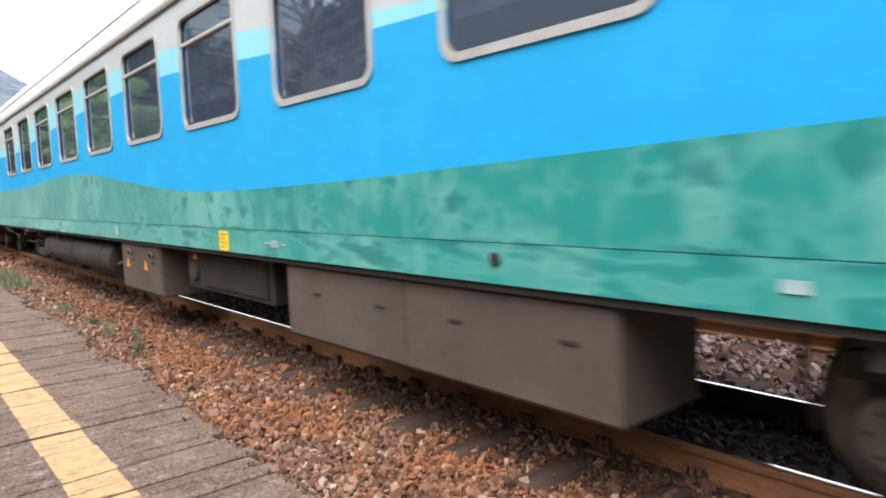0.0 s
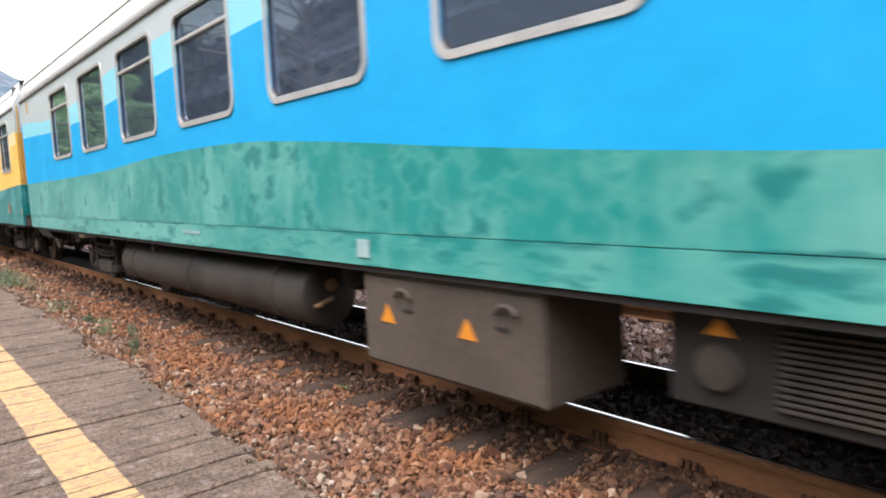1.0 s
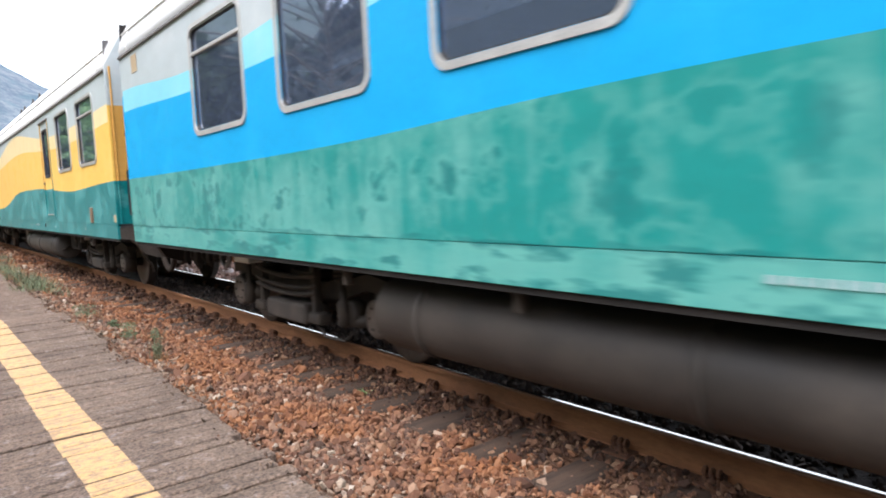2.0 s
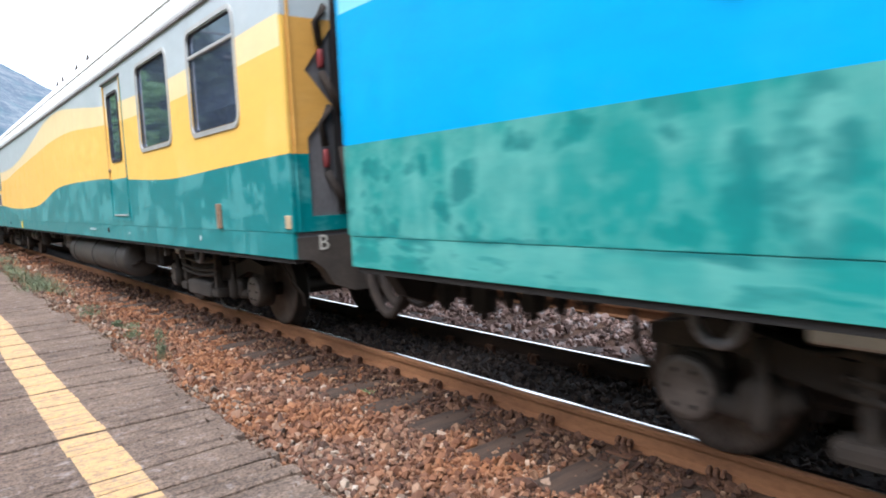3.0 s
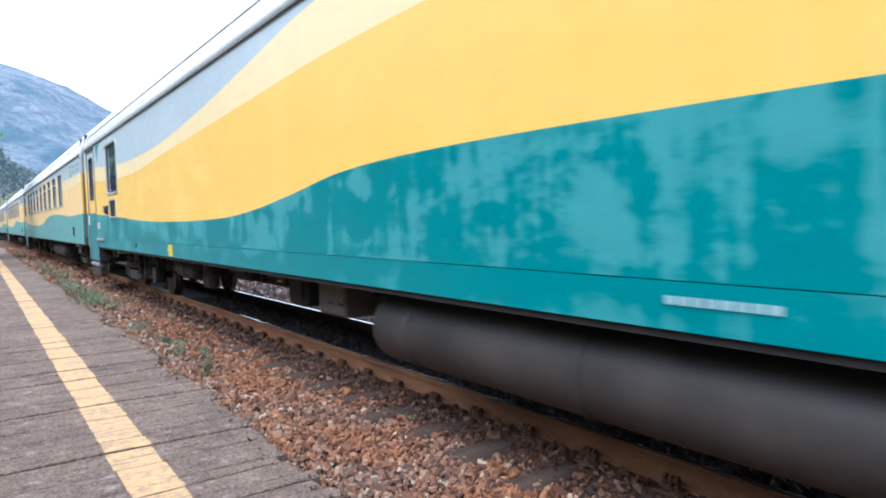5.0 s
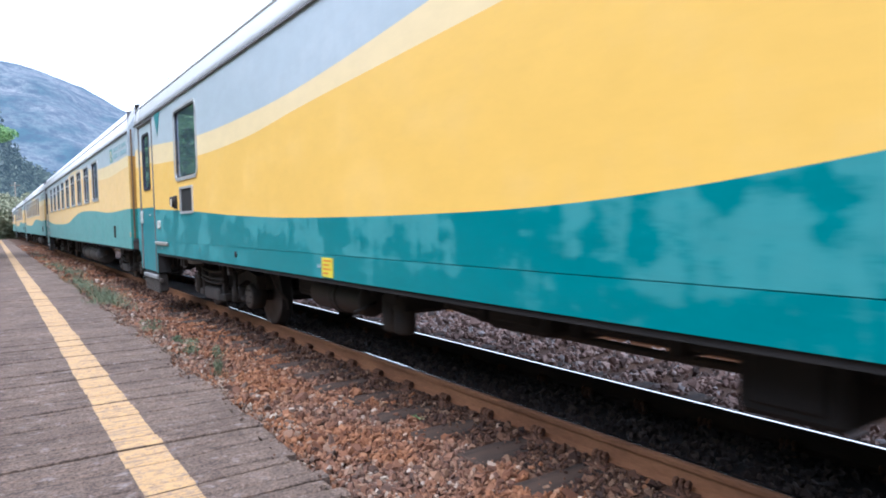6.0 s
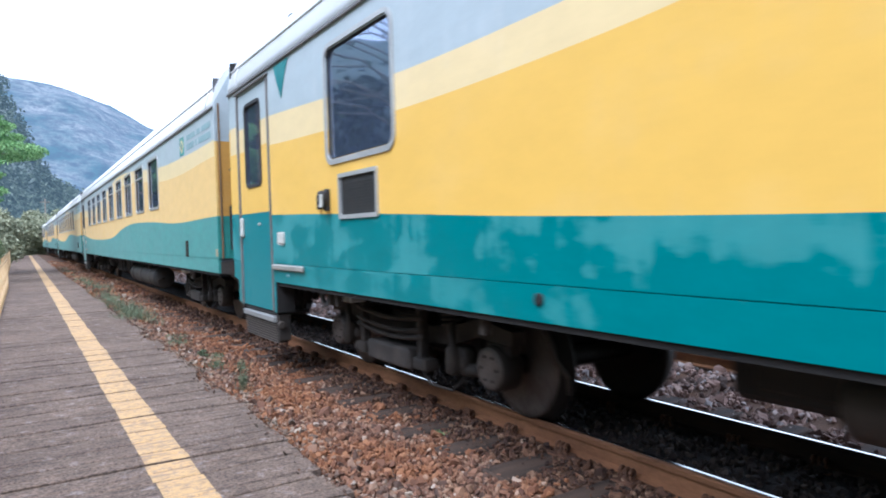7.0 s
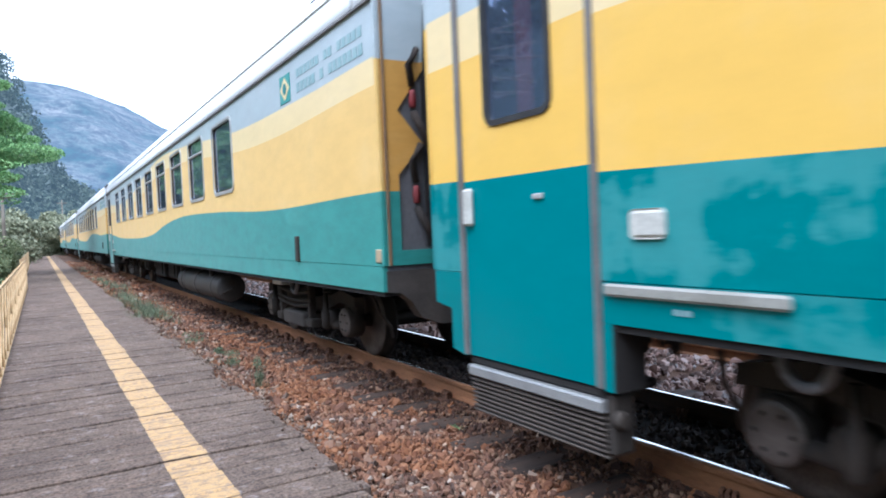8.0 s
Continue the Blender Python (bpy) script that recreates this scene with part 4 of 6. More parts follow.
            tube(bm, [(-0.56, y + out * 0.03, z - 0.1), (-0.50, y + out * 0.07, z - 0.25), (-0.40, y + out * 0.03, z - 0.42)], 0.03, 8)
            part("hose", bm, CABLE, thing)
        bm = bmesh.new()
        box(bm, (SIDE - 0.012, y + 0.005, 1.13), (SIDE + 0.10, y + 0.10, 1.235), 0.006)
        part("marker_plate", bm, TANPLATE, thing, "small tan marker plate")


def wheelset_mesh():
    bm = bmesh.new()
    for x, s in ((-0.055, 1), (1.12, -1)):
        w = [(0.0, 0.10), (0.0, 0.13), (0.028 * s, 0.20), (0.028 * s, 0.31), (0.0, 0.335), (-0.004 * s, 0.385), (0.0, 0.392)]
        lathe(bm, (x - 0.006 * s, 0, 0), "x", [(0.0, 0.335), (0.0, 0.392), (0.012 * s, 0.392), (0.012 * s, 0.335)], 32, 1)
        w += [(0.004 * s, 0.397), (0.095 * s, 0.403), (0.100 * s, 0.43), (0.125 * s, 0.43), (0.13 * s, 0.36), (0.09 * s, 0.30), (0.09 * s, 0.2), (0.13 * s, 0.11)]
        lathe(bm, (x, 0, 0), "x", w, 32)
        for k in range(4):
            a = math.pi / 2 * k
            lathe(bm, (x + 0.012 * s, 0.25 * math.cos(a), 0.25 * math.sin(a)), "x", [(0.0, 0.035), (0.022 * s, 0.035)], 10)
    lathe(bm, (-0.20, 0, 0), "x", [(0, 0.06), (0.15, 0.075), (1.32, 0.075), (1.46, 0.06)], 16)
    me = bpy.data.meshes.new("wheelset")
    bmesh.ops.recalc_face_normals(bm, faces=bm.faces[:])
    bm.to_mesh(me)
    bm.free()
    me.materials.append(WHEEL)
    me.materials.append(RIMFACE)
    return me


WHEELSET = wheelset_mesh()
WHEELBASE = 2.73


def bogie(thing, yc, pad, yh):
    """A two-axle bogie: outside frame with round axle-box covers, a low spring plank, bowed leaf springs and hangers."""
    h = WHEELBASE / 2
    bm = bmesh.new()
    for x in (-0.33, 1.28):
        prof = [(-h - 0.22, 0.58), (-h + 0.20, 0.60), (-0.80, 0.50), (-0.40, 0.47), (0.40, 0.47), (0.80, 0.50), (h - 0.20, 0.60), (h + 0.22, 0.58), (h + 0.22, 0.68),
                (h - 0.15, 0.74), (0.86, 0.66), (0.5, 0.62), (-0.5, 0.62), (-0.86, 0.66), (-h + 0.15, 0.74), (-h - 0.22, 0.68)]
        a = [bm.verts.new((x, yc + y, z)) for y, z in prof]
        b = [bm.verts.new((x + 0.12, yc + y, z)) for y, z in prof]
        n = len(prof)
        for k in range(n):
            bm.faces.new((a[k], a[(k + 1) % n], b[(k + 1) % n], b[k]))
        bm.faces.new(a)
        bm.faces.new(list(reversed(b)))
    box(bm, (-0.3, yc - 0.25, 0.48), (1.36, yc + 0.25, 0.70), 0.02)
    frame_ = part("bogie_frame", bm, GEAR, thing, "dusty brown steel bogie frame")
    for s in (-1, 1):
        ya = yc + s * h
        w = new("wheelset", WHEELSET)
        w.parent = frame_
        w.location = (0, ya, 0.40)
        # axle box with its round cover
        bm = bmesh.new()
        lathe(bm, (-0.36, ya, 0.40), "x", [(0.0, 0.125), (0.0, 0.158), (0.03, 0.168), (0.17, 0.168), (0.19, 0.12)], 24)
        box(bm, (-0.31, ya - 0.14, 0.42), (-0.17, ya + 0.14, 0.60), 0.03)
        ab = part("axle_box", bm, GEAR, frame_)
        bm = bmesh.new()
        lathe(bm, (-0.372, ya, 0.40), "x", [(0.0, 0.118), (0.0, 0.150), (0.014, 0.155), (0.014, 0.118)], 24)
        part("cover_ring", bm, RIMFACE, frame_, "worn bright axle cover ring")
        bm = bmesh.new()
        lathe(bm, (-0.366, ya, 0.40), "x", [(0.0, 0.03), (-0.006, 0.05), (0.0, 0.08), (0.006, 0.118)], 20)
        for k in range(6):
            t = k * math.pi / 3
            lathe(bm, (-0.382, ya + 0.095 * math.cos(t), 0.40 + 0.095 * math.sin(t)), "x", [(0, 0.012), (0.02, 0.012)], 6)
        part("axle_cover", bm, UNDER, frame_)
        bm = bmesh.new()
        lathe(bm, (-0.40, ya - s * 0.36, 0.42), "x", [(0.0, 0.05), (-0.01, 0.085), (0.02, 0.10), (0.12, 0.10)], 18)
        part("spring_seat", bm, GEAR, frame_)
        # trailing arm and damper
        bm = bmesh.new()
        tube(bm, [(-0.33, ya - s * 0.14, 0.36), (-0.34, ya - s * 0.36, 0.34), (-0.33, ya - s * 0.52, 0.46)], 0.055, 8)
        part("axle_arm", bm, GEAR, frame_)
        bm = bmesh.new()
        lathe(bm, (-0.42, ya - s * 0.40, 0.30), "z", [(0, 0.03), (0.02, 0.055), (0.20, 0.055), (0.22, 0.03), (0.40, 0.028)], 12)
        part("damper", bm, GEAR, frame_)
        bm = bmesh.new()
        turns_ = [(-0.27 + 0.085 * math.cos(k * 0.7), ya - s * 0.62 + 0.085 * math.sin(k * 0.7), 0.64 + 0.0042 * k) for k in range(52)]
        tube(bm, turns_, 0.015, 5)
        part("spring", bm, GEAR, frame_)
        # hanger post with its foot
        bm = bmesh.new()
        box(bm, (-0.48, yc + s * 0.54 - 0.035, 0.36), (-0.40, yc + s * 0.54 + 0.035, 0.80), 0.012)
        part("hanger", bm, GEAR, frame_)
        bm = bmesh.new()
        box(bm, (-0.50, yc + s * 0.56 - 0.11, 0.28), (-0.36, yc + s * 0.56 + 0.11, 0.38), 0.03, segs=2)
        part("hanger_foot", bm, GEAR, frame_)
        bm = bmesh.new()
        tube(bm, [(-0.20, ya + s * 0.40, 0.70), (-0.14, ya + s * 0.43, 0.52), (-0.02, ya + s * 0.44, 0.36), (0.0, ya + s * 0.43, 0.24)], 0.018, 6)
        part("guard_iron", bm, CASE, frame_)
        bm = bmesh.new()
        box(bm, (-0.06, ya - s * 0.50, 0.26), (0.04, ya - s * 0.43, 0.56), 0.02)
        part("brake_shoe", bm, UNDER, frame_)
    bm = bmesh.new()
    box(bm, (-0.12, yc - 0.95, 0.34), (1.18, yc + 0.95, 0.72), 0.04)
    box(bm, (0.30, yc - h + 0.1, 0.28), (0.80, yc + h - 0.1, 0.60), 0.03)
    part("brake_rigging", bm, UNDER, frame_, "grimy brake rigging between the wheels")
    bm = bmesh.new()
    box(bm, (-0.50, yc - 0.40, 0.25), (-0.24, yc + 0.40, 0.43), 0.045, segs=3)
    part("spring_plank", bm, BEAM, frame_, "dusty spring plank")
    for k, (z, r) in enumerate(((0.50, 0.022), (0.56, 0.020), (0.66, 0.024))):
        bm = bmesh.new()
        tube(bm, [(-0.47, yc - 0.62 + 0.124 * q, z + 0.05 * ((q - 5) / 5) ** 2) for q in range(11)], r, 6)
        part("leaf_spring", bm, GEAR, frame_)
    bm = bmesh.new()
    tube(bm, [(-0.40, yc - 0.4, 0.30), (-0.42, yc - 0.62, 0.17), (-0.38, yc - 0.88, 0.16), (-0.30, yc - 1.0, 0.30)], 0.012, 6)
    part("brake_cable", bm, GEAR, frame_)
    bm = bmesh.new()
    box(bm, (-0.68, yc + pad - 0.17, 0.77), (-0.52, yc + pad + 0.17, 0.90), 0.012)
    part("junction_box", bm, ALU, frame_, "light grey junction box")
    bm = bmesh.new()
    hoop = [(-0.62, yh + 0.11 * math.cos(radians(a)), 0.83 + 0.13 * math.sin(radians(a))) for a in range(180, 361, 20)]
    tube(bm, [(-0.62, yh - 0.11, 0.92)] + hoop + [(-0.62, yh + 0.11, 0.92)], 0.026, 8)
    part("brake_hose", bm, HOSE, frame_)
    return frame_


def equipment_box(thing, y0, y1, z0, z1, paint=CASE, x0=-0.80, marks=()):
    bm = bmesh.new()
    box(bm, (x0, y0, z0), (x0 + 0.63, y1, z1), 0.015)
    case = part("equipment_box", bm, paint, thing, "dusty grey steel equipment box")
    n = max(1, round((y1 - y0) / 1.5))
    for k in range(n):
        a, b = y0 + (y1 - y0) * k / n + 0.012, y0 + (y1 - y0) * (k + 1) / n - 0.012
        bm = bmesh.new()
        box(bm, (x0 - 0.010, a, z0 + 0.02), (x0 + 0.01, b, z1 - 0.03), 0.006)
        part("cover_panel", bm, paint, case)
        for y in (a + 0.25, b - 0.45):
            bm = bmesh.new()
            box(bm, (x0 - 0.020, y - 0.05, z1 - 0.22), (x0 - 0.008, y + 0.05, z1 - 0.20), 0.003)
            part("latch", bm, UNDER, case)
    for y, z, kind in marks:
        bm = bmesh.new()
        a = [bm.verts.new((x0 - 0.016, y + dy, z + dz)) for dy, dz in ((-0.07, -0.045), (0.07, -0.045), (0.0, 0.065))]
        b = [bm.verts.new((x0 - 0.009, v.co.y, v.co.z)) for v in a]
        bm.faces.new(a)
        bm.faces.new(list(reversed(b)))
        for k in range(3):
            bm.faces.new((a[k], a[(k + 1) % 3], b[(k + 1) % 3], b[k]))
        part("warning_mark", bm, ORANGE, case, "orange warning triangle")
    for y in (y0 + 0.25, y1 - 0.25):
        bm = bmesh.new()
        box(bm, (x0 + 0.1, y - 0.04, z1 - 0.01), (x0 + 0.2, y + 0.04, 0.90))
        part("bracket", bm, UNDER, case)
    return case


def louvre_unit(thing, y0, y1, z0, z1):
    bm = bmesh.new()
    box(bm, (-0.70, y0, z0), (-0.12, y1, z1), 0.012)
    unit = part("cooling_unit", bm, UNDER, thing, "dark louvred cooling unit")
    k = 0
    while z0 + 0.06 + 0.026 * k < z1 - 0.04:
        z = z0 + 0.06 + 0.026 * k
        bm = bmesh.new()
        box(bm, (-0.725, y0 + 0.08, z), (-0.70, y1 - 0.45, z + 0.014), 0.002)
        part("louvre", bm, GEAR, unit)
        k += 1
    bm = bmesh.new()
    lathe(bm, (-0.74, y1 - 0.22, (z0 + z1) / 2 - 0.03), "x", [(0, 0.08), (0.03, 0.10), (0.05, 0.10)], 18)
    part("filter_cap", bm, GEAR, unit)
    bm = bmesh.new()
    slab_outline(bm, [(y1 - 0.28, z1 - 0.11), (y1 - 0.16, z1 - 0.11), (y1 - 0.22, z1 - 0.04)], -0.706, -0.70)
    part("warning_mark", bm, ORANGE, unit, "orange warning triangle")
    return unit


def air_tank(thing, y0, y1, r=0.235, x=-0.50, z=0.545, marks=False):
    bm = bmesh.new()
    lathe(bm, (x, y0, z), "y", [(-0.035, r * 0.15), (-0.026, r * 0.55), (-0.006, r * 0.9), (0.004, r * 0.97), (0.02, r), (y1 - y0 - 0.05, r), (y1 - y0 - 0.02, r * 0.9), (y1 - y0, r * 0.4)], 28)
    t = part("tank", bm, TANKP, thing, "long dusty grey cylindrical tank")
    for y in (y0 + 0.5, (y0 + y1) / 2, y1 - 0.5):
        bm = bmesh.new()
        lathe(bm, (x, y, z), "y", [(-0.025, r + 0.001), (-0.025, r + 0.012), (0.025, r + 0.012), (0.025, r + 0.001)], 28)
        box(bm, (x - 0.03, y - 0.02, z + r - 0.02), (x + 0.03, y + 0.02, 0.90))
        part("tank_strap", bm, TANKP, t)
    bm = bmesh.new()
    tube(bm, [(x - 0.10, y0 + 0.9, z + r - 0.02), (x - 0.14, y0 + 0.9, z + r + 0.06), (x - 0.05, y0 + 0.9, 0.9)], 0.025, 6)
    part("filler_pipe", bm, GEAR, t)
    bm = bmesh.new()
    lathe(bm, (x, y0 - 0.05, z + 0.08), "y", [(0, 0.05), (0.06, 0.05)], 10)
    tube(bm, [(x, y0 - 0.04, z - 0.02), (x - 0.12, y0 - 0.06, z - 0.06), (x - 0.16, y0 + 0.05, z - 0.10)], 0.02, 6)
    part("tank_pipe", bm, GEAR if not marks else RUSTBAND, t)
    return t


def small_gear(thing, seed, spans):
    """Pipes, brackets and small boxes that hang below the floor."""
    r = random.Random(seed)
    bm = bmesh.new()
    tube(bm, [(-0.62, 0.5, 0.84), (-0.62, LENGTH - 0.5, 0.84)], 0.022, 6)
    tube(bm, [(-0.10, 0.5, 0.80), (-0.10, LENGTH - 0.5, 0.80)], 0.03, 6)
    part("air_pipe", bm, UNDER, thing)
    for y, w, z in spans:
        bm = bmesh.new()
        box(bm, (-0.48, y - w / 2, z), (0.05, y + w / 2, 0.87), 0.03)
        box(bm, (-0.51, y - w / 3, z + 0.06), (-0.46, y + w / 3, 0.80), 0.015)
        part("gear_case", bm, UNDER, thing)
    for k in range(5):
        y = r.uniform(2, LENGTH - 2)
        bm = bmesh.new()
        box(bm, (-0.78, y - 0.03, 0.74), (-0.72, y + 0.03, 0.90), 0.006)
        part("step_bracket", bm, GEAR, thing)


def far_gear(thing, spans):
    """Unseen equipment cases below the far side, blocking sky glint on the rail."""
    for y0, y1 in spans:
        bm = bmesh.new()
        box(bm, (1.22, y0, 0.44), (1.84, y1, 0.87), 0.02)
        box(bm, (1.16, y0 + 0.1, 0.52), (1.23, y1 - 0.1, 0.80), 0.015)
        part("far_equipment_case", bm, UNDER, thing, "unseen far-side equipment case that blocks sky glint")


def tail_gear(thing):
    """Brake pipes, hooks and small valves that hang below the rear overhang."""
    r = random.Random(31)
    for y, w, z in ((24.25, 0.10, 0.60), (24.02, 0.07, 0.66), (23.86, 0.16, 0.58), (23.62, 0.06, 0.68), (23.42, 0.13, 0.63), (23.20, 0.05, 0.69), (22.98, 0.09, 0.72)):
        bm = bmesh.new()
        box(bm, (-0.34, y - w / 2, z), (-0.24, y + w / 2, 0.87), 0.012)
        lathe(bm, (-0.29, y, z - 0.05), "z", [(0, 0.02), (0.02, 0.032), (0.07, 0.03)], 8)
        part("valve", bm, UNDER, thing)
        bm = bmesh.new()
        tube(bm, [(-0.29, y, 0.80), (-0.31, y + r.uniform(0.04, 0.10), z - 0.02), (-0.28, y + r.uniform(0.12, 0.2), 0.78)], 0.013, 6)
        part("brake_pipe", bm, CABLE, thing)
    bm = bmesh.new()
    tube(bm, [(-0.30, 24.2 + 0.7 * k / 10, 0.56 + 0.28 * ((k - 5) / 5) ** 2) for k in range(11)], 0.030, 8)
    part("coupling_hose", bm, CABLE, thing, "sagging rubber coupling hose")


def notice(thing, y0, y1, z0, z1, paint=LIME, bars=True):
    bm = bmesh.new()
    box(bm, (SIDE - 0.011, y0, z0), (SIDE - 0.004, y1, z1))
    n = part("notice", bm, paint, thing, "small notice plate with unreadable lettering")
    if bars:
        bm = bmesh.new()
        for k in range(4):
            z = z1 - (z1 - z0) * (k + 0.7) / 4.6
            w = (y1 - y0) * (0.8, 0.55, 0.7, 0.45)[k]
            box(bm, (SIDE - 0.0125, y1 - 0.03 - w, z - 0.008), (SIDE - 0.010, y1 - 0.03, z + 0.008))
        part("lettering_bars", bm, ORANGE if paint is LIME else DARKALU, n)


def stencil(thing, y0, y1, z0, z1, cols):
    """Unreadable white stencil marks on the skirt, as bars."""
    bm = bmesh.new()
    w = (y1 - y0) / cols
    for k in range(cols):
        box(bm, (SIDE - 0.0085, y0 + w * (k + 0.12), z0), (SIDE - 0.0055, y0 + w * (k + 0.8), z1))
    part("stencil_mark", bm, FADED, thing)


def side_hole(thing, y, z, r=0.035):
    bm = bmesh.new()
    lathe(bm, (SIDE - 0.012, y, z), "x", [(0, r * 0.7), (0, r), (0.02, r)], 12)
    part("filler_cap", bm, UNDER, thing)


def tail_plate(thing, y, z0, z1, paint=GEAR):
    bm = bmesh.new()
    box(bm, (SIDE - 0.035, y - 0.035, z0), (SIDE + 0.005, y + 0.035, z1), 0.008)
    part("bracket", bm, paint, thing, "dull brown bracket on the side")


def plug_door(thing, y0, y1, z0, z1, split, main, low, glass_z=(1.97, 2.90), curtain=False, pillar=0.022, bands=(2.41, 2.69), inset=(0.18, 0.15)):
    """A flush side door: low part and upper part in the livery's colours, window, pillars and handle."""
    bm = bmesh.new()
    gy0, gy1 = y0 + inset[0] + 0.02, y1 - inset[1] - 0.02
    ys, zs = [y0, gy0, gy1, y1], sorted([z0, split, bands[0], bands[1], z1, *glass_z])
    for a, b in zip(zs, zs[1:]):
        mid = (a + b) / 2
        k = sum(mid > q for q in (split, bands[0], bands[1]))
        for c, d in zip(ys, ys[1:]):
            if not (c == gy0 and glass_z[0] < mid < glass_z[1]):
                box(bm, (SIDE + 0.008, c, a), (SIDE + 0.045, d, b), 0.0, k)
    bmesh.ops.remove_doubles(bm, verts=bm.verts[:], dist=0.0005)
    d = part("door", bm, [low, main, CREAM, SILVER], thing, "closed coach door in the livery's colours")
    gy0, gy1 = y0 + inset[0], y1 - inset[1]
    bm = bmesh.new()
    z0g, z1g = glass_z[0] - 0.02, glass_z[1] + 0.02
    ring_frame(bm, rounded_rect(gy0, gy1, z0g, z1g, 0.09), rounded_rect(gy0 + 0.035, gy1 - 0.035, z0g + 0.035, z1g - 0.035, 0.06), SIDE - 0.004, SIDE + 0.04)
    part("door_window_frame", bm, RUBBER, d)
    bm = bmesh.new()
    slab_outline(bm, rounded_rect(gy0 + 0.02, gy1 - 0.02, z0g + 0.02, z1g - 0.02, 0.07), SIDE + 0.02, SIDE + 0.028)
    part("pane", bm, GLASS, d, "dark tinted glass pane").visible_shadow = False
    for y in (y0, y1):
        for a, b, paint in ((z0, split, low if pillar < 0.02 else DARKALU), (split, z1 + 0.03, PILLAR if pillar < 0.02 else DARKALU)):
            bm = bmesh.new()
            box(bm, (SIDE - 0.014, y - pillar, a), (SIDE + 0.02, y + pillar, b), 0.003)
            part("door_pillar", bm, paint, d)
    bm = bmesh.new()
    box(bm, (SIDE - 0.03, y0 - 0.05, z1 + 0.02), (SIDE + 0.02, y1 + 0.05, z1 + 0.05), 0.006)
    part("drip_rail", bm, DARKALU, d)
    if curtain:
        bm = bmesh.new()
        box(bm, (SIDE + 0.07, gy0 + 0.24, z0g), (SIDE + 0.09, gy0 + 0.38, z1g), 0.008)
        part("curtain", bm, CURTAIN, d, "dark red curtain behind the door glass")
    return d


def entrance(thing, main, low):
    """The rear entrance: a low-set door over folding steps, with handles and a grab rail."""
    split = 1.665
    d = plug_door(thing, 22.93, 24.13, 0.58, 3.09, split, main, DOORTEAL if low is TEAL else low, (1.985, 2.93), True, inset=(0.30, 0.28))
    bm = bmesh.new()
    box(bm, (SIDE - 0.03, 24.0, 1.39), (SIDE + 0.01, 24.09, 1.62), 0.015)
    part("door_handle", bm, WHITE, d, "white door handle shell")
    bm = bmesh.new()
    box(bm, (SIDE - 0.008, 23.33, 1.52), (SIDE + 0.012, 23.41, 1.55), 0.004)
    part("lock", bm, ALU, d)
    bm = bmesh.new()
    slab_outline(bm, [(24.15, 0.57), (24.30, 0.60), (24.30, 0.86), (24.495, 0.89), (24.495, SEAM - 0.003), (24.15, SEAM - 0.003)], SIDE - 0.004, SIDE + 0.045)
    part("skirt", bm, {TEAL: TEAL_LOW, GREEN: GREEN_LOW}.get(low, low), thing)
    bm = bmesh.new()
    slab_outline(bm, [(22.83, 0.57), (22.905, 0.57), (22.905, 1.08), (22.83, 1.08)], SIDE + 0.002, SIDE + 0.20)
    part("step_well_side", bm, UNDER, thing)
    bm = bmesh.new()
    slab_outline(bm, [(22.845, 0.57), (22.905, 0.57), (22.905, SKIRT - 0.002), (22.845, SKIRT - 0.002)], SIDE - 0.002, SIDE + 0.001)
    part("door_jamb_strip", bm, {TEAL: TEAL_LOW, GREEN: GREEN_LOW}.get(low, low), thing)
    bm = bmesh.new()
    box(bm, (SIDE + 0.015, 22.87, 0.25), (SIDE + 0.16, 22.925, 0.55), 0.015)
    lathe(bm, (SIDE + 0.05, 22.83, 0.43), "y", [(0, 0.03), (0.01, 0.045), (0.05, 0.045)], 12)
    part("step_bracket", bm, GEAR, thing, "dusty brown hinge bracket of the steps")
    step = bmesh.new()
    box(step, (SIDE + 0.02, 22.93, 0.525), (SIDE + 0.40, 24.13, 0.57), 0.01)
    box(step, (SIDE + 0.03, 22.97, 0.22), (SIDE + 0.16, 24.09, 0.525), 0.008)
    step = part("step_unit", step, UNDER, thing, "ribbed aluminium entrance steps")
    for k in range(8):
        bm = bmesh.new()
        z = 0.225 + 0.028 * k
        box(bm, (SIDE + 0.004 + 0.003 * (7 - k), 22.93, z), (SIDE + 0.06, 24.12, z + 0.012), 0.003)
        part("step_rib", bm, CASE, step)
    bm = bmesh.new()
    box(bm, (SIDE - 0.012, 22.93, 0.452), (SIDE + 0.05, 24.12, 0.520), 0.01)
    part("step_edge", bm, STEPALU, step)
    bm = bmesh.new()
    box(bm, (SIDE - 0.035, 21.93, 1.035), (SIDE - 0.012, 22.87, 1.095), 0.012)
    for y in (22.0, 22.8):
        box(bm, (SIDE - 0.02, y - 0.02, 1.045), (SIDE + 0.002, y + 0.02, 1.085))
    part("grab_rail", bm, DULLRAIL, thing, "dull beige metal rail beside the door")
    bm = bmesh.new()
    box(bm, (SIDE - 0.022, 22.50, 1.30), (SIDE + 0.004, 22.70, 1.435), 0.02)
    part("call_box", bm, WHITE, thing, "white call box")
    stencil(thing, 22.38, 22.48, 0.975, 1.0, 2)


def letter(thing, text, y, z, size):
    cu = bpy.data.curves.new("coach_letter", "FONT")
    cu.body, cu.size, cu.extrude, cu.align_x = text, size, 0.002, "CENTER"
    ob = new("coach_letter", cu)
    ob.data.materials.append(WHITE)
    ob.parent = thing
    ob.matrix_basis = Matrix.Translation((-0.62, y, z)) @ Matrix.Rotation(radians(90), 4, "X")
    return ob


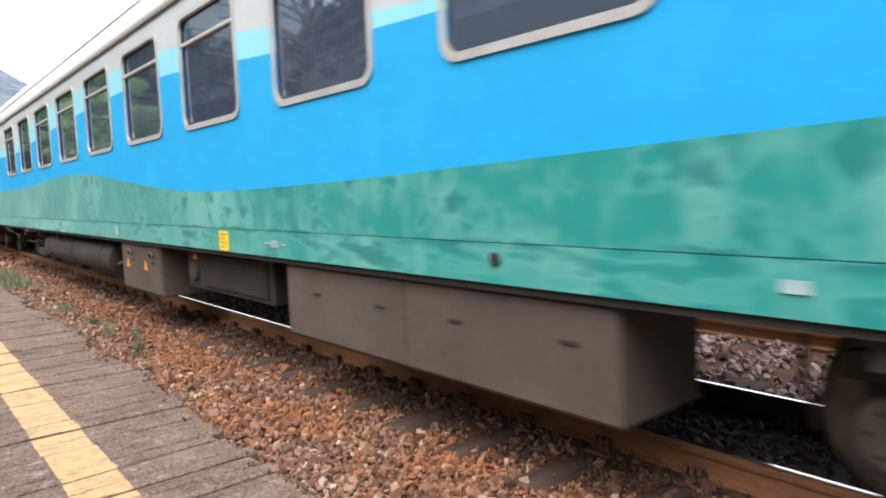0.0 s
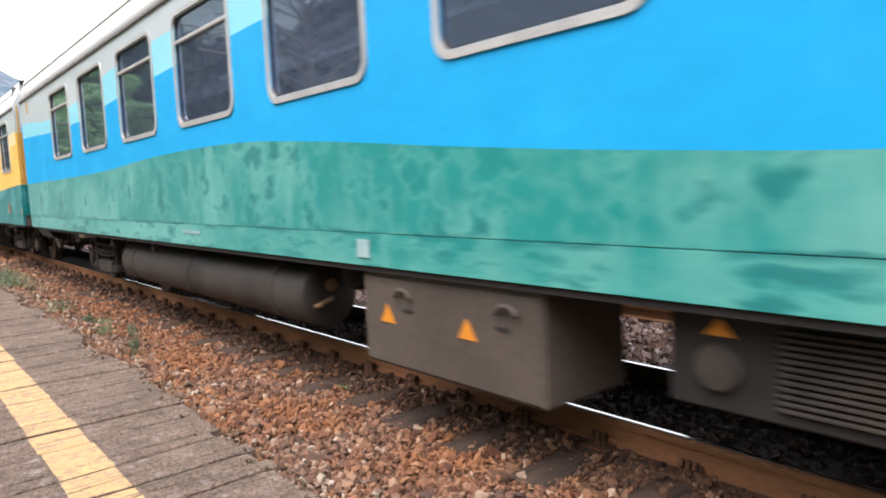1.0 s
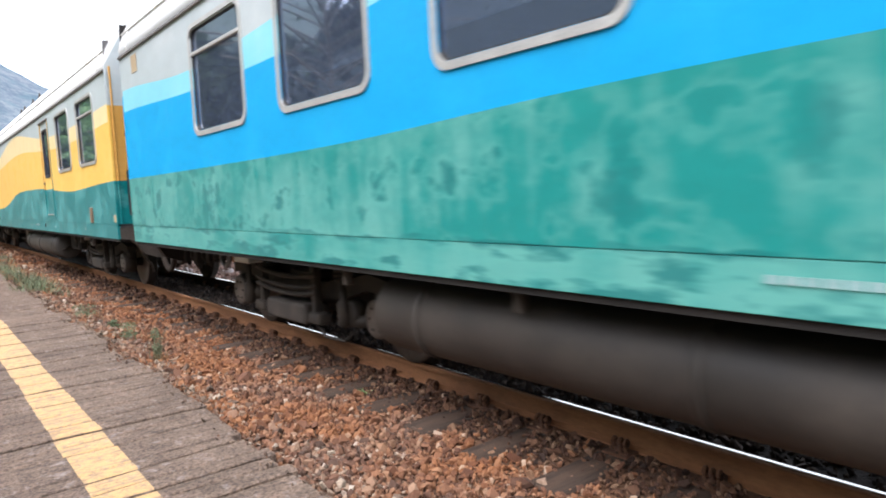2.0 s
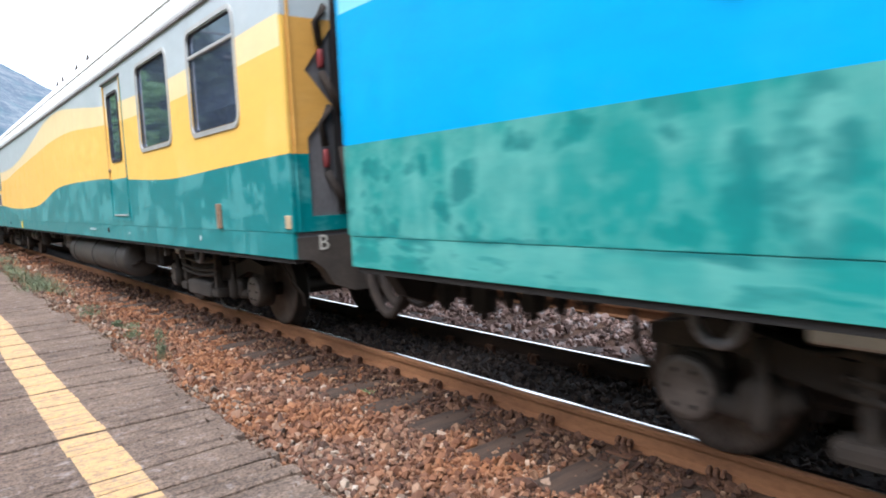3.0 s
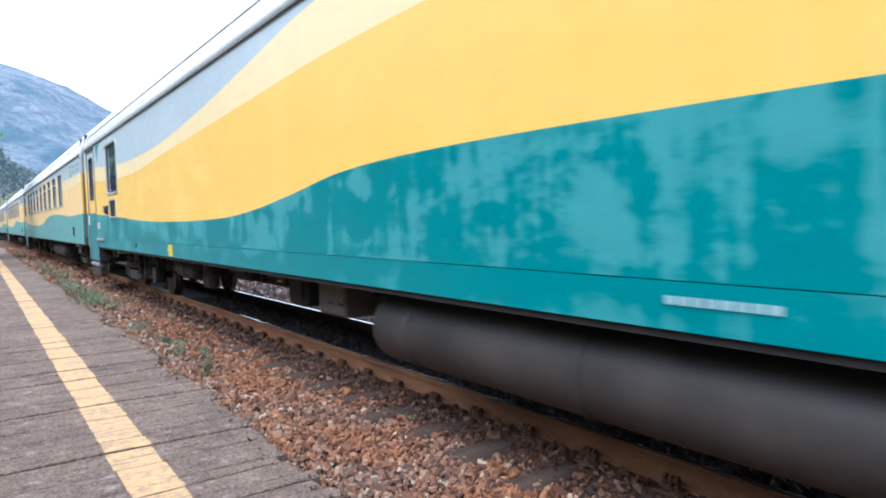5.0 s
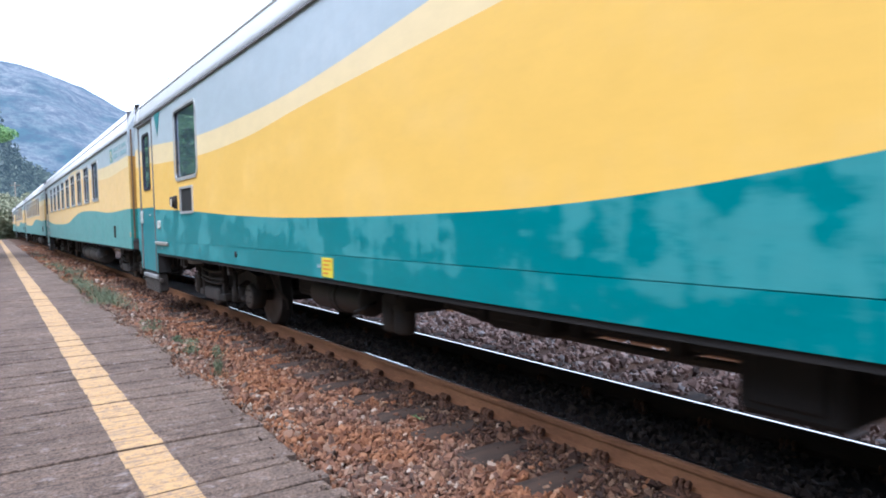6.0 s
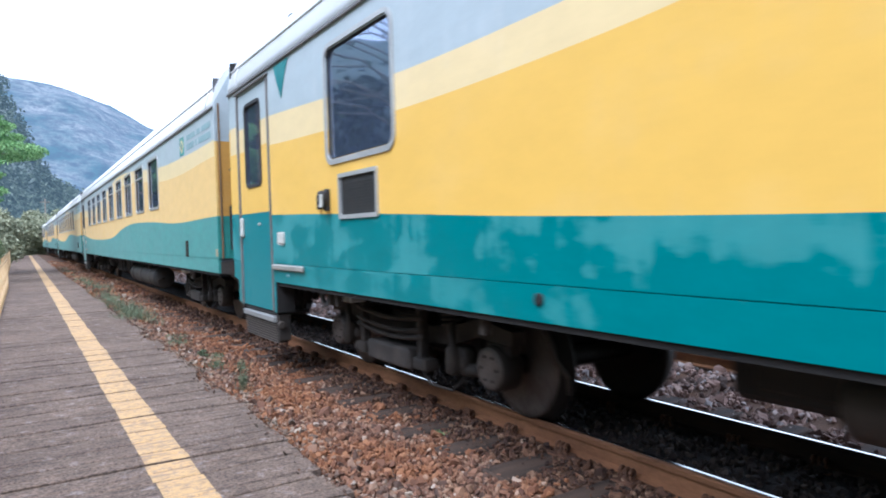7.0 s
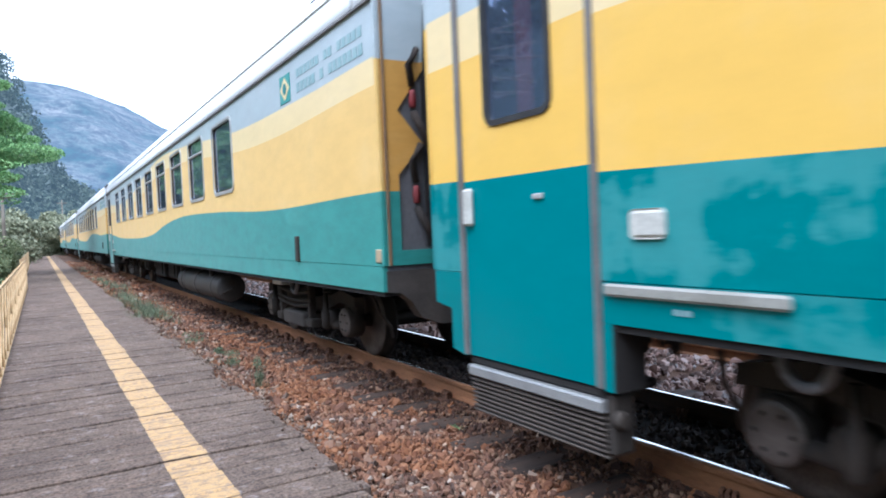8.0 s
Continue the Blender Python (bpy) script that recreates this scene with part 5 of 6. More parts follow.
def flag(thing, y0, y1, z0, z1):
    """A painted flag: green field, yellow lozenge, blue disc."""
    bm = bmesh.new()
    box(bm, (SIDE - 0.006, y0, z0), (SIDE - 0.002, y1, z1), 0.0, 0)
    cy, cz = (y0 + y1) / 2, (z0 + z1) / 2
    slab_outline(bm, [(cy - 0.15, cz), (cy, cz - 0.12), (cy + 0.15, cz), (cy, cz + 0.12)], SIDE - 0.0085, SIDE - 0.0045, 1)
    slab_outline(bm, [(cy + 0.06 * math.cos(a), cz + 0.06 * math.sin(a)) for a in [k * math.pi / 8 for k in range(16)]], SIDE - 0.0105, SIDE - 0.007, 2)
    part("painted_flag", bm, [GREEN, CREAM, TEAL], thing, "small green flag with yellow lozenge and blue disc")


def carriage(s, label, bands, paints, windows, doors=(), rear_door=False, curve_holes=()):
    thing = tagged(new("railway_carriage"), label, "railway carriage", "carriages of the train")
    thing.location = (0, s, 0)
    holes = [(y0 + 0.05, y1 - 0.05, 2.04, 2.98) for y0, y1, b in windows]
    holes += [(y0, y1, z0, z1) for y0, y1, z0, z1, *_ in doors]
    holes += list(curve_holes)
    if rear_door:
        holes.append((22.91, 24.15, 1.0, 3.10))
    side_wall(thing, bands, paints, holes)
    gap = (22.91, 24.15) if rear_door else None
    spans = shell(thing, gap)
    if rear_door:
        skirts(thing, [(0.0, 22.905)], paints[0])
        entrance(thing, paints[1], paints[0])
    else:
        skirts(thing, spans, paints[0])
    roof(thing)
    for y0, y1, bar in windows:
        window(thing, y0, y1, bar)
    split_front = along(bands[0])(0.0)
    coach_end(thing, 0.0, -1, paints[1], paints[0], split_front, True)
    coach_end(thing, LENGTH, 1, paints[1], paints[0], along(bands[0])(LENGTH), False)
    bogie(thing, 2.10 + WHEELBASE / 2, 0.02, 2.97)
    bogie(thing, LENGTH - 2.13 - WHEELBASE / 2, 0.50, 22.05)
    return thing


# blue coach: local y is 4.0 more than its place on the line at the start
B_GREEN = [(0, 1.62), (2.5, 1.58), (4.7, 1.53), (6.4, 1.48), (7.8, 1.44), (10.2, 1.42), (11.3, 1.48), (12.4, 1.57), (13.6, 1.68), (15.0, 1.77), (17.0, 1.775), (19.0, 1.71), (21.5, 1.69), (24.5, 1.69)]
B_BLUE = [(0, 2.16), (4, 2.18), (6.8, 2.27), (8.7, 2.39), (10.9, 2.57), (13.0, 2.62), (16.2, 2.57), (18.1, 2.51), (20.0, 2.43), (22.1, 2.44), (24.5, 2.52)]
B_PALE = [(0, 2.18), (4, 2.20), (6.8, 2.34), (8.0, 2.49), (9.2, 2.64), (10.85, 2.80), (13.0, 2.89), (16.0, 2.90), (18.3, 2.86), (20.0, 2.71), (22.1, 2.64), (24.5, 2.78)]
blue_windows = [(1.64 + 1.9 * k, 2.925 + 1.9 * k, k != 9) for k in range(0, 11)]
blue = carriage(-4.0, "blue and green passenger coach with faded paint and tinted windows", [B_GREEN, B_BLUE, B_PALE], [GREEN, BLUE, SKYBLUE, SILVER],
                blue_windows)
equipment_box(blue, 5.72, 8.74, 0.31, 0.87)
louvre_unit(blue, 9.2, 11.21, 0.45, 0.86)
equipment_box(blue, 11.80, 13.31, 0.28, 0.86, marks=((12.33, 0.60, 0), (13.05, 0.60, 0)))
for y in (12.02, 12.87):
    bm = bmesh.new()
    tube(bm, [(-0.835, y + 0.07 * math.cos(radians(a)), 0.72 + 0.05 * math.sin(radians(a))) for a in range(0, 181, 20)], 0.014, 6)
    part("lifting_handle", bm, CASE, blue)
air_tank(blue, 14.28, 19.1, 0.25, z=0.56, marks=True)
small_gear(blue, 1, [(13.62, 0.4, 0.55), (14.0, 0.2, 0.62)])
notice(blue, 9.645, 9.845, 0.91, 1.075)
stencil(blue, 8.56, 8.68, 0.995, 1.008, 1)
stencil(blue, 8.70, 8.84, 0.975, 1.03, 3)
stencil(blue, 8.85, 8.97, 0.997, 1.01, 1)
stencil(blue, 15.9, 16.35, 1.01, 1.04, 7)
stencil(blue, 4.91, 5.05, 0.985, 1.03, 1)
side_hole(blue, 6.38, 1.02)
bm = bmesh.new()
slab_outline(bm, [(23.75, 2.92), (23.98, 2.92), (23.98, 3.12), (23.75, 3.12)], SIDE - 0.006, SIDE - 0.002)
part("painted_emblem", bm, TANPLATE, blue, "small faded yellow painted emblem")
notice(blue, 13.12, 13.25, 0.95, 1.06, FADED, False)
tail_gear(blue)
far_gear(blue, [(6.3, 8.7), (9.1, 12.3)])
gill(blue, 23.9)
gill(blue, 2.2)

# yellow coach with the blank side
Y_TEAL = [(0, 1.70), (1.35, 1.672), (3.0, 1.635), (4.6, 1.695), (5.8, 1.755), (7.4, 1.785), (9.2, 1.785), (10.4, 1.73), (11.4, 1.60), (12.6, 1.47), (13.8, 1.415), (16.5, 1.41), (18.5, 1.46), (20.1, 1.53), (21.8, 1.59), (22.9, 1.622), (24.5, 1.68)]
Y_GOLD = [(0, 2.50), (2.3, 2.44), (4.9, 2.47), (6.5, 2.55), (8.4, 2.66), (10.4, 2.66), (12.6, 2.56), (14.5, 2.47), (16.5, 2.37), (17.9, 2.28), (19.9, 2.26), (22.0, 2.33), (24.5, 2.42)]
Y_PALE = [(0, 2.74), (2.3, 2.68), (4.1, 2.69), (5.9, 2.78), (7.6, 2.96), (9.4, 3.12), (11.0, 3.08), (12.4, 2.92), (14.2, 2.72), (16.2, 2.56), (17.6, 2.51), (19.9, 2.52), (22.9, 2.68), (24.5, 2.75)]
yellow = carriage(21.37, "yellow and teal coach with long blank side and tinted windows", [Y_TEAL, Y_GOLD, Y_PALE], [TEAL, GOLD, CREAM, SILVER],
                  [(0.86, 2.12, True), (2.76, 4.03, False), (20.0, 21.31, False)], [(4.80, 5.76, 1.22, 3.02)], True, [(20.33, 21.03, 1.55, 1.87)])
plug_door(yellow, 4.81, 5.75, 1.225, 3.015, 1.735, GOLD, TEAL, (1.98, 2.88), False, 0.012, (2.48, 2.73))
bm = bmesh.new()
box(bm, (SIDE - 0.012, 4.96, 1.228), (SIDE + 0.012, 5.66, 1.246), 0.003)
part("door_sill", bm, ALU, yellow, "bright worn door sill strip")
bm = bmesh.new()
ring_frame(bm, rounded_rect(4.775, 5.80, 1.155, 3.045, 0.05), rounded_rect(4.79, 5.785, 1.17, 3.03, 0.04), SIDE - 0.005, SIDE + 0.004)
part("door_surround", bm, TEAL_LOW, yellow, "narrow rim round the side door")
bm = bmesh.new()
lathe(bm, (SIDE - 0.02, 5.72, 1.86), "x", [(0, 0.02), (0.01, 0.028), (0.03, 0.028)], 12)
part("door_knob", bm, RUSTBAND, yellow)
bm = bmesh.new()
ring_frame(bm, rounded_rect(20.31, 21.05, 1.52, 1.90, 0.02), rounded_rect(20.34, 21.02, 1.553, 1.867, 0.012), SIDE - 0.016, SIDE + 0.05)
vent_frame = part("grille_frame", bm, ALU, yellow, "aluminium frame of the side grille")
bm = bmesh.new()
box(bm, (SIDE + 0.01, 20.32, 1.54), (SIDE + 0.03, 21.04, 1.88))
part("grille_mesh", bm, MESHGRILL, vent_frame)
for k in range(11):
    bm = bmesh.new()
    box(bm, (SIDE + 0.004, 20.33, 1.575 + 0.0235 * k), (SIDE + 0.012, 21.03, 1.583 + 0.0235 * k))
    part("slat", bm, MESHGRILL, vent_frame)
bm = bmesh.new()
lathe(bm, (SIDE - 0.05, 21.30, 1.70), "z", [(-0.07, 0.03), (-0.05, 0.05), (0.06, 0.05), (0.075, 0.03)], 12)
box(bm, (SIDE - 0.04, 21.26, 1.60), (SIDE + 0.01, 21.34, 1.79), 0.01)
socket = part("socket", bm, RUBBER, yellow, "black electric socket with a white tag")
bm = bmesh.new()
box(bm, (SIDE - 0.095, 21.22, 1.63), (SIDE - 0.085, 21.30, 1.74), 0.004)
part("tag", bm, WHITE, socket)
tail_plate(yellow, 21.47, 1.62, 1.75)
tail_plate(yellow, 1.50, 1.115, 1.345, BRACKET)
air_tank(yellow, 5.95, 10.2, 0.262, z=0.565)
small_gear(yellow, 2, [(5.42, 0.85, 0.50), (17.18, 0.85, 0.61), (15.55, 0.34, 0.62), (14.0, 0.6, 0.66), (12.26, 0.48, 0.51)])
air_tank(yellow, 16.0, 17.1, 0.15, -0.42, 0.68)
for y in (15.47, 15.66):
    bm = bmesh.new()
    lathe(bm, (-0.42, y, 0.45), "z", [(0, 0.05), (0.015, 0.08), (0.03, 0.09), (0.30, 0.09), (0.32, 0.05), (0.42, 0.05)], 16)
    part("air_filter", bm, GEAR, yellow, "dusty upright filter canister")
bm = bmesh.new()
tube(bm, [(-0.15, 11.2, 0.64), (-0.15, 13.2, 0.61), (-0.15, 14.6, 0.62), (-0.2, 15.2, 0.70)], 0.026, 8)
part("air_pipe", bm, GEAR, yellow)
equipment_box(yellow, 10.93, 11.45, 0.53, 0.86, CASE, -0.60)
notice(yellow, 15.82, 16.03, 0.915, 1.075)
stencil(yellow, 16.05, 16.14, 0.985, 1.015, 2)
stencil(yellow, 6.95, 7.45, 1.005, 1.04, 8)
stencil(yellow, 4.86, 4.97, 0.985, 1.02, 2)
stencil(yellow, 2.05, 2.14, 0.985, 1.035, 1)
side_hole(yellow, 6.12, 1.02)
side_hole(yellow, 18.45, 1.02)
letter(yellow, "B", -0.012, 0.955, 0.17)
for y in (9.56, 10.65, 12.2, 12.9):
    bm = bmesh.new()
    lathe(bm, (-0.25, y, 3.88), "z", [(0, 0.07), (0.06, 0.065), (0.20, 0.045), (0.34, 0.012)], 10)
    part("roof_cowl", bm, GEAR, yellow, "small dark roof cowl")
tail_gear(yellow)
far_gear(yellow, [(5.3, 7.9), (8.2, 11.6), (11.8, 15.2), (15.4, 18.3)])
bm = bmesh.new()
box(bm, (-0.34, 10.9, 0.70), (0.30, 15.0, 0.86), 0.02)
for y in (11.6, 12.9, 13.6, 14.5):
    box(bm, (-0.38, y - 0.05, 0.66), (0.30, y + 0.05, 0.80), 0.015)
part("cable_trough", bm, UNDER, yellow, "grimy cable trough below the floor")
gill(yellow, 22.96)
gill(yellow, 2.2)
bm = bmesh.new()
slab_outline(bm, [(22.22, 3.15), (22.68, 3.15), (22.60, 3.0), (22.46, 2.79), (22.34, 3.0)], SIDE - 0.006, SIDE - 0.002)
part("painted_emblem", bm, TEAL, yellow, "plain teal painted emblem")

# yellow coach with the row of windows
S_TEAL = [(0, 1.69), (2.9, 1.665), (5.5, 1.75), (8.1, 1.79), (9.6, 1.75), (10.9, 1.66), (12.2, 1.53), (13.6, 1.46), (16.0, 1.44), (19.7, 1.48), (24.5, 1.66)]
S_GOLD = [(0, 2.52), (2.5, 2.46), (4.4, 2.50), (8.0, 2.75), (11.0, 2.80), (14.0, 2.55), (18, 2.35), (24.5, 2.42)]
S_PALE = [(0, 2.74), (1.6, 2.725), (4.4, 2.77), (8.0, 3.02), (11.0, 3.12), (13.5, 2.95), (16.5, 2.66), (20, 2.58), (24.5, 2.74)]
saloon = carriage(46.7, "yellow and teal passenger coach with a row of tinted windows", [S_TEAL, S_GOLD, S_PALE], [TEAL_OLD, GOLD_OLD, CREAM, SILVER],
                  [(4.55 + 1.9 * k, 5.77 + 1.9 * k, k != 0) for k in range(9)], (), True)
air_tank(saloon, 6.6, 10.3)
small_gear(saloon, 3, [(12.5, 1.2, 0.45), (14.5, 1.6, 0.42), (17.2, 0.8, 0.5)])
tail_plate(saloon, 2.0, 1.10, 1.36)
flag(saloon, 2.02, 2.36, 2.76, 3.05)
bm = bmesh.new()
for k in range(15):
    if k not in (7, 9):
        box(bm, (SIDE - 0.005, 0.20 + 0.11 * k, 2.80), (SIDE - 0.002, 0.28 + 0.11 * k, 2.89))
    if k not in (5, 8):
        box(bm, (SIDE - 0.005, 0.20 + 0.11 * k, 2.95), (SIDE - 0.002, 0.28 + 0.11 * k, 3.03))
part("name_lettering", bm, FADED, saloon, "faded unreadable lettering")["kind"] = "stuff"
far_gear(saloon, [(5.6, 9.8), (10.4, 14.0), (14.6, 18.6)])
gill(saloon, 2.05)
gill(saloon, 22.4)

CARS = [(blue, -4.0), (yellow, 21.37), (saloon, 46.7)]
PITCH = 25.33
lead = copy_thing(blue, pose(0, -4.0 - PITCH, 0))
CARS.append((lead, -4.0 - PITCH))
for k in range(1, 7):
    s = 46.7 + PITCH * k
    CARS.append((copy_thing(saloon, pose(0, s, 0)), s))


# ---- pieces of the platform ----
pr = random.Random(9)
slab_joints = [-4.0]
while slab_joints[-1] < 91.5:
    slab_joints.append(slab_joints[-1] + pr.choice((0.14, 0.19, 0.24, 0.34)) * pr.uniform(0.85, 1.15) * (1.0 if slab_joints[-1] < 16 else 1.5 if slab_joints[-1] < 40 else 2.4))


def joint_line(k, x):
    return slab_joints[k] + 0.05 * wave(x * 1.3, k * 7.3, 1.0, 2.5) + 0.018 * wave(x * 6, k * 3.1, 1.0, 4.5) + 0.02 * (x + 2.5) * wave(k * 1.7, 0.3, 1.0)


def kerb_line(y):
    return -1.64 + 0.09 * wave(0.3, y * 0.7, 1.0, 7) + 0.07 * wave(0.9, y * 3.1, 1.0, 3) - (0.06 if y < 4 else 0.0)


for k in range(len(slab_joints) - 1):
    verts, faces, kinds = [], [], []
    ym = slab_joints[k]
    end = kerb_line(ym) + pr.uniform(-0.05, 0.03)
    wob = lambda q: 0.018 * wave(q * 2.1, ym * 1.7, 1.0, 8)
    xs = [-3.74, -3.5, -3.25, -3.0, -2.78, -2.569 + wob(1), -2.305 + wob(2), -2.2, -2.05, -1.92, -1.8, end]
    lift = -0.022 + pr.uniform(-0.006, 0.006)
    g = 0.006 + 0.006 * pr.random()
    for x in xs:
        gap = g + 0.006 * max(0.0, wave(x * 4, k * 2.3, 1.0, 6))
        a, b = joint_line(k, x) + gap, joint_line(k + 1, x) - gap
        chip = 0.003 * wave(x * 5, ym * 5, 1.0)
        verts += [(x, a, -0.07), (x, a, lift - 0.006 + chip), (x, a + 0.012, lift), (x, b - 0.012, lift), (x, b, lift - 0.006 - chip), (x, b, -0.07)]
    for i in range(len(xs) - 1):
        for j in range(5):
            p = i * 6 + j
            faces.append((p, p + 6, p + 7, p + 1))
            kinds.append(1 if i == 5 and 1 <= j <= 3 else 0)
    last = (len(xs) - 1) * 6
    faces += [tuple(range(5, -1, -1)), tuple(last + q for q in range(6))]
    kinds += [0, 0]
    me = bpy.data.meshes.new("slab")
    me.from_pydata(verts, [], faces)
    me.materials.append(CONC)
    me.materials.append(LINE)
    me.polygons.foreach_set("material_index", kinds)
    me.update()
    ob = new("slab", me)
    ob.parent = platform


# ---- ballast ----
def stone_shape(seed):
    r = random.Random(seed)
    bm = bmesh.new()
    for k in range(11):
        d = Vector((r.gauss(0, 1), r.gauss(0, 1), r.gauss(0, 1))).normalized()
        bm.verts.new((d.x * r.uniform(0.8, 1.15), d.y * r.uniform(0.6, 0.95), d.z * r.uniform(0.45, 0.75)))
    out = bmesh.ops.convex_hull(bm, input=bm.verts[:])
    loose = [v for v in bm.verts if not v.link_faces]
    bmesh.ops.delete(bm, geom=loose, context="VERTS")
    bm.verts.index_update()
    vs = np.array([v.co[:] for v in bm.verts])
    fs = [[v.index for v in f.verts] for f in bm.faces]
    bm.free()
    return vs, np.array(fs)


SHAPES = [stone_shape(100 + k) for k in range(10)]


def turns(r, n):
    q = r.normal(size=(n, 4))
    q /= np.linalg.norm(q, axis=1)[:, None]
    w, x, y, z = q.T
    return np.stack([1 - 2 * (y * y + z * z), 2 * (x * y - z * w), 2 * (x * z + y * w), 2 * (x * y + z * w), 1 - 2 * (x * x + z * z), 2 * (y * z - x * w),
                     2 * (x * z - y * w), 2 * (y * z + x * w), 1 - 2 * (x * x + y * y)], 1).reshape(-1, 3, 3)


def stones(name, spots, size, mat, seed, parent, sink=0.25):
    """Many stones as one mesh: spots is an array of x, y."""
    r = np.random.RandomState(seed)
    n = len(spots)
    rot, sz = turns(r, n), size * np.exp(0.32 * r.normal(size=n))
    zs = np.array([bed_height(x, y) for x, y in spots]) + sz * sink + 0.014 * r.rand(n)
    kind = r.randint(len(SHAPES), size=n)
    allv, allf, base = [], [], 0
    for k, (v, f) in enumerate(SHAPES):
        idx = np.nonzero(kind == k)[0]
        p = np.einsum("nij,vj->nvi", rot[idx], v) * sz[idx][:, None, None]
        p[:, :, :2] += spots[idx][:, None, :]
        p[:, :, 2] += zs[idx][:, None]
        allv.append(p.reshape(-1, 3))
        allf.append((f[None] + (base + np.arange(len(idx)) * len(v))[:, None, None]).reshape(-1, 3))
        base += len(idx) * len(v)
    me = bpy.data.meshes.new(name)
    me.from_pydata(np.concatenate(allv).tolist(), [], np.concatenate(allf).tolist())
    me.materials.append(mat)
    ob = new(name, me)
    ob.parent = parent
    ob["kind"] = "stuff"
    return ob


def spots_in(r, n, x0, x1, y0, y1):
    return np.stack([r.uniform(x0, x1, n), r.uniform(y0, y1, n)], 1)


br = np.random.RandomState(12)


def off_sleepers(s, keep=0.18):
    d = np.abs((s[:, 1] - 1.80 + 0.29) % 0.58 - 0.29)
    inside = (d < 0.115) & (s[:, 0] > -0.70)
    near_rail = (np.abs(s[:, 0]) < 0.085) | (np.abs(s[:, 0] - 1.065) < 0.085) | (np.abs(s[:, 0] - 3.03) < 0.07)
    by_rail = inside & (s[:, 0] > -0.34) & (s[:, 0] < -0.1)
    chance = np.where(by_rail, max(keep, 0.22), keep)
    return s[(~inside | (br.rand(len(s)) < chance)) & ~near_rail]


def off_platform(s):
    return s[s[:, 0] > np.array([kerb_line(y) for y in s[:, 1]]) - 0.03]


near = off_platform(off_sleepers(spots_in(br, 8000, -1.72, -0.06, 0.4, 7.5), 0.10))
stones("shoulder_ballast", near[near[:, 0] < -0.52], 0.0225, STONE, 21, bed, 0.40)
stones("shoulder_ballast", near[near[:, 0] >= -0.52], 0.021, STONE_DRIP_SHADE, 31, bed, 0.40)
fine = off_platform(off_sleepers(spots_in(br, 13000, -1.72, -0.06, 0.4, 8.0), 0.20))
stones("shoulder_ballast", fine[fine[:, 0] < -0.52], 0.0135, STONE, 22, bed, 0.4)
stones("shoulder_ballast", fine[fine[:, 0] >= -0.52], 0.0135, STONE_DRIP_SHADE, 32, bed, 0.4)
mid = off_platform(off_sleepers(spots_in(br, 9000, -1.72, -0.06, 7.5, 20), 0.10))
stones("shoulder_ballast", mid[mid[:, 0] < -0.45], 0.027, STONE, 23, bed, 0.35)
stones("shoulder_ballast", mid[mid[:, 0] >= -0.45], 0.027, STONE_DRIP_SHADE, 33, bed, 0.35)
stones("shoulder_ballast", off_platform(spots_in(br, 3600, -1.72, -0.10, 20, 60)), 0.055, STONE, 24, bed, 0.3)
stones("cess_ballast", off_sleepers(spots_in(br, 6500, 0.06, 1.0, 0.4, 14), 0.75), 0.024, STONE_OILY_SHADE, 25, bed, 0.3)
stones("far_ballast", off_sleepers(spots_in(br, 7500, 1.14, 3.0, 0.6, 9)), 0.034, STONE_PALE, 26, bed, 0.35)
stones("far_ballast", off_sleepers(spots_in(br, 4000, 3.05, 5.5, 0.6, 12)), 0.042, STONE_PALE, 27, bed, 0.35)
stones("far_ballast", off_sleepers(spots_in(br, 4500, 1.14, 5.0, 9, 30)), 0.05, STONE_PALE, 28, bed, 0.35)

# larger dusty stones banked against the platform's edge
er = np.random.RandomState(14)
edge = spots_in(er, 1500, 0, 1, 0.8, 14)
edge[:, 0] = np.array([kerb_line(y) for y in edge[:, 1]]) - 0.03 + 0.36 * edge[:, 0] ** 1.4
stones("edge_ballast", edge, 0.0235, STONE_TAN, 43, bed, 0.55)
# grit kicked up onto the platform's edge
gr = np.random.RandomState(3)
grit = spots_in(gr, 700, 0, 1, 0.8, 16)
grit[:, 0] = np.array([kerb_line(y) for y in grit[:, 1]]) + 0.02 - 0.16 * grit[:, 0] ** 4
grit_ob = stones("edge_grit", grit, 0.012, STONE_TAN, 41, bed, 0.2)
for v in grit_ob.data.vertices:
    v.co.z += -0.018 - bed_height(v.co.x, v.co.y)
# larger single stones nearest the camera
STONE_MESHES = []
for v, f in SHAPES:
    me = bpy.data.meshes.new("stone")
    me.from_pydata((v * 0.028).tolist(), [], f.tolist())
    me.materials.append(STONE)
    STONE_MESHES.append(me)
sr = random.Random(5)
made = 0
while made < 290:
    x, y = sr.uniform(-1.62, -0.12), sr.uniform(1.3, 5.2)
    if x < kerb_line(y) - 0.02 or (abs((y - 1.80 + 0.29) % 0.58 - 0.29) < 0.12 and x > -0.72):
        continue
    ob = new("stone", STONE_MESHES[made % 10])
    ob.parent = bed
    q = sr.uniform(0.7, 1.25)
    ob.matrix_basis = Matrix.LocRotScale((x, y, bed_height(x, y) + 0.022 * q), Euler((sr.uniform(0, 6.3), sr.uniform(0, 6.3), sr.uniform(0, 6.3))), (q, q, q))
    made += 1


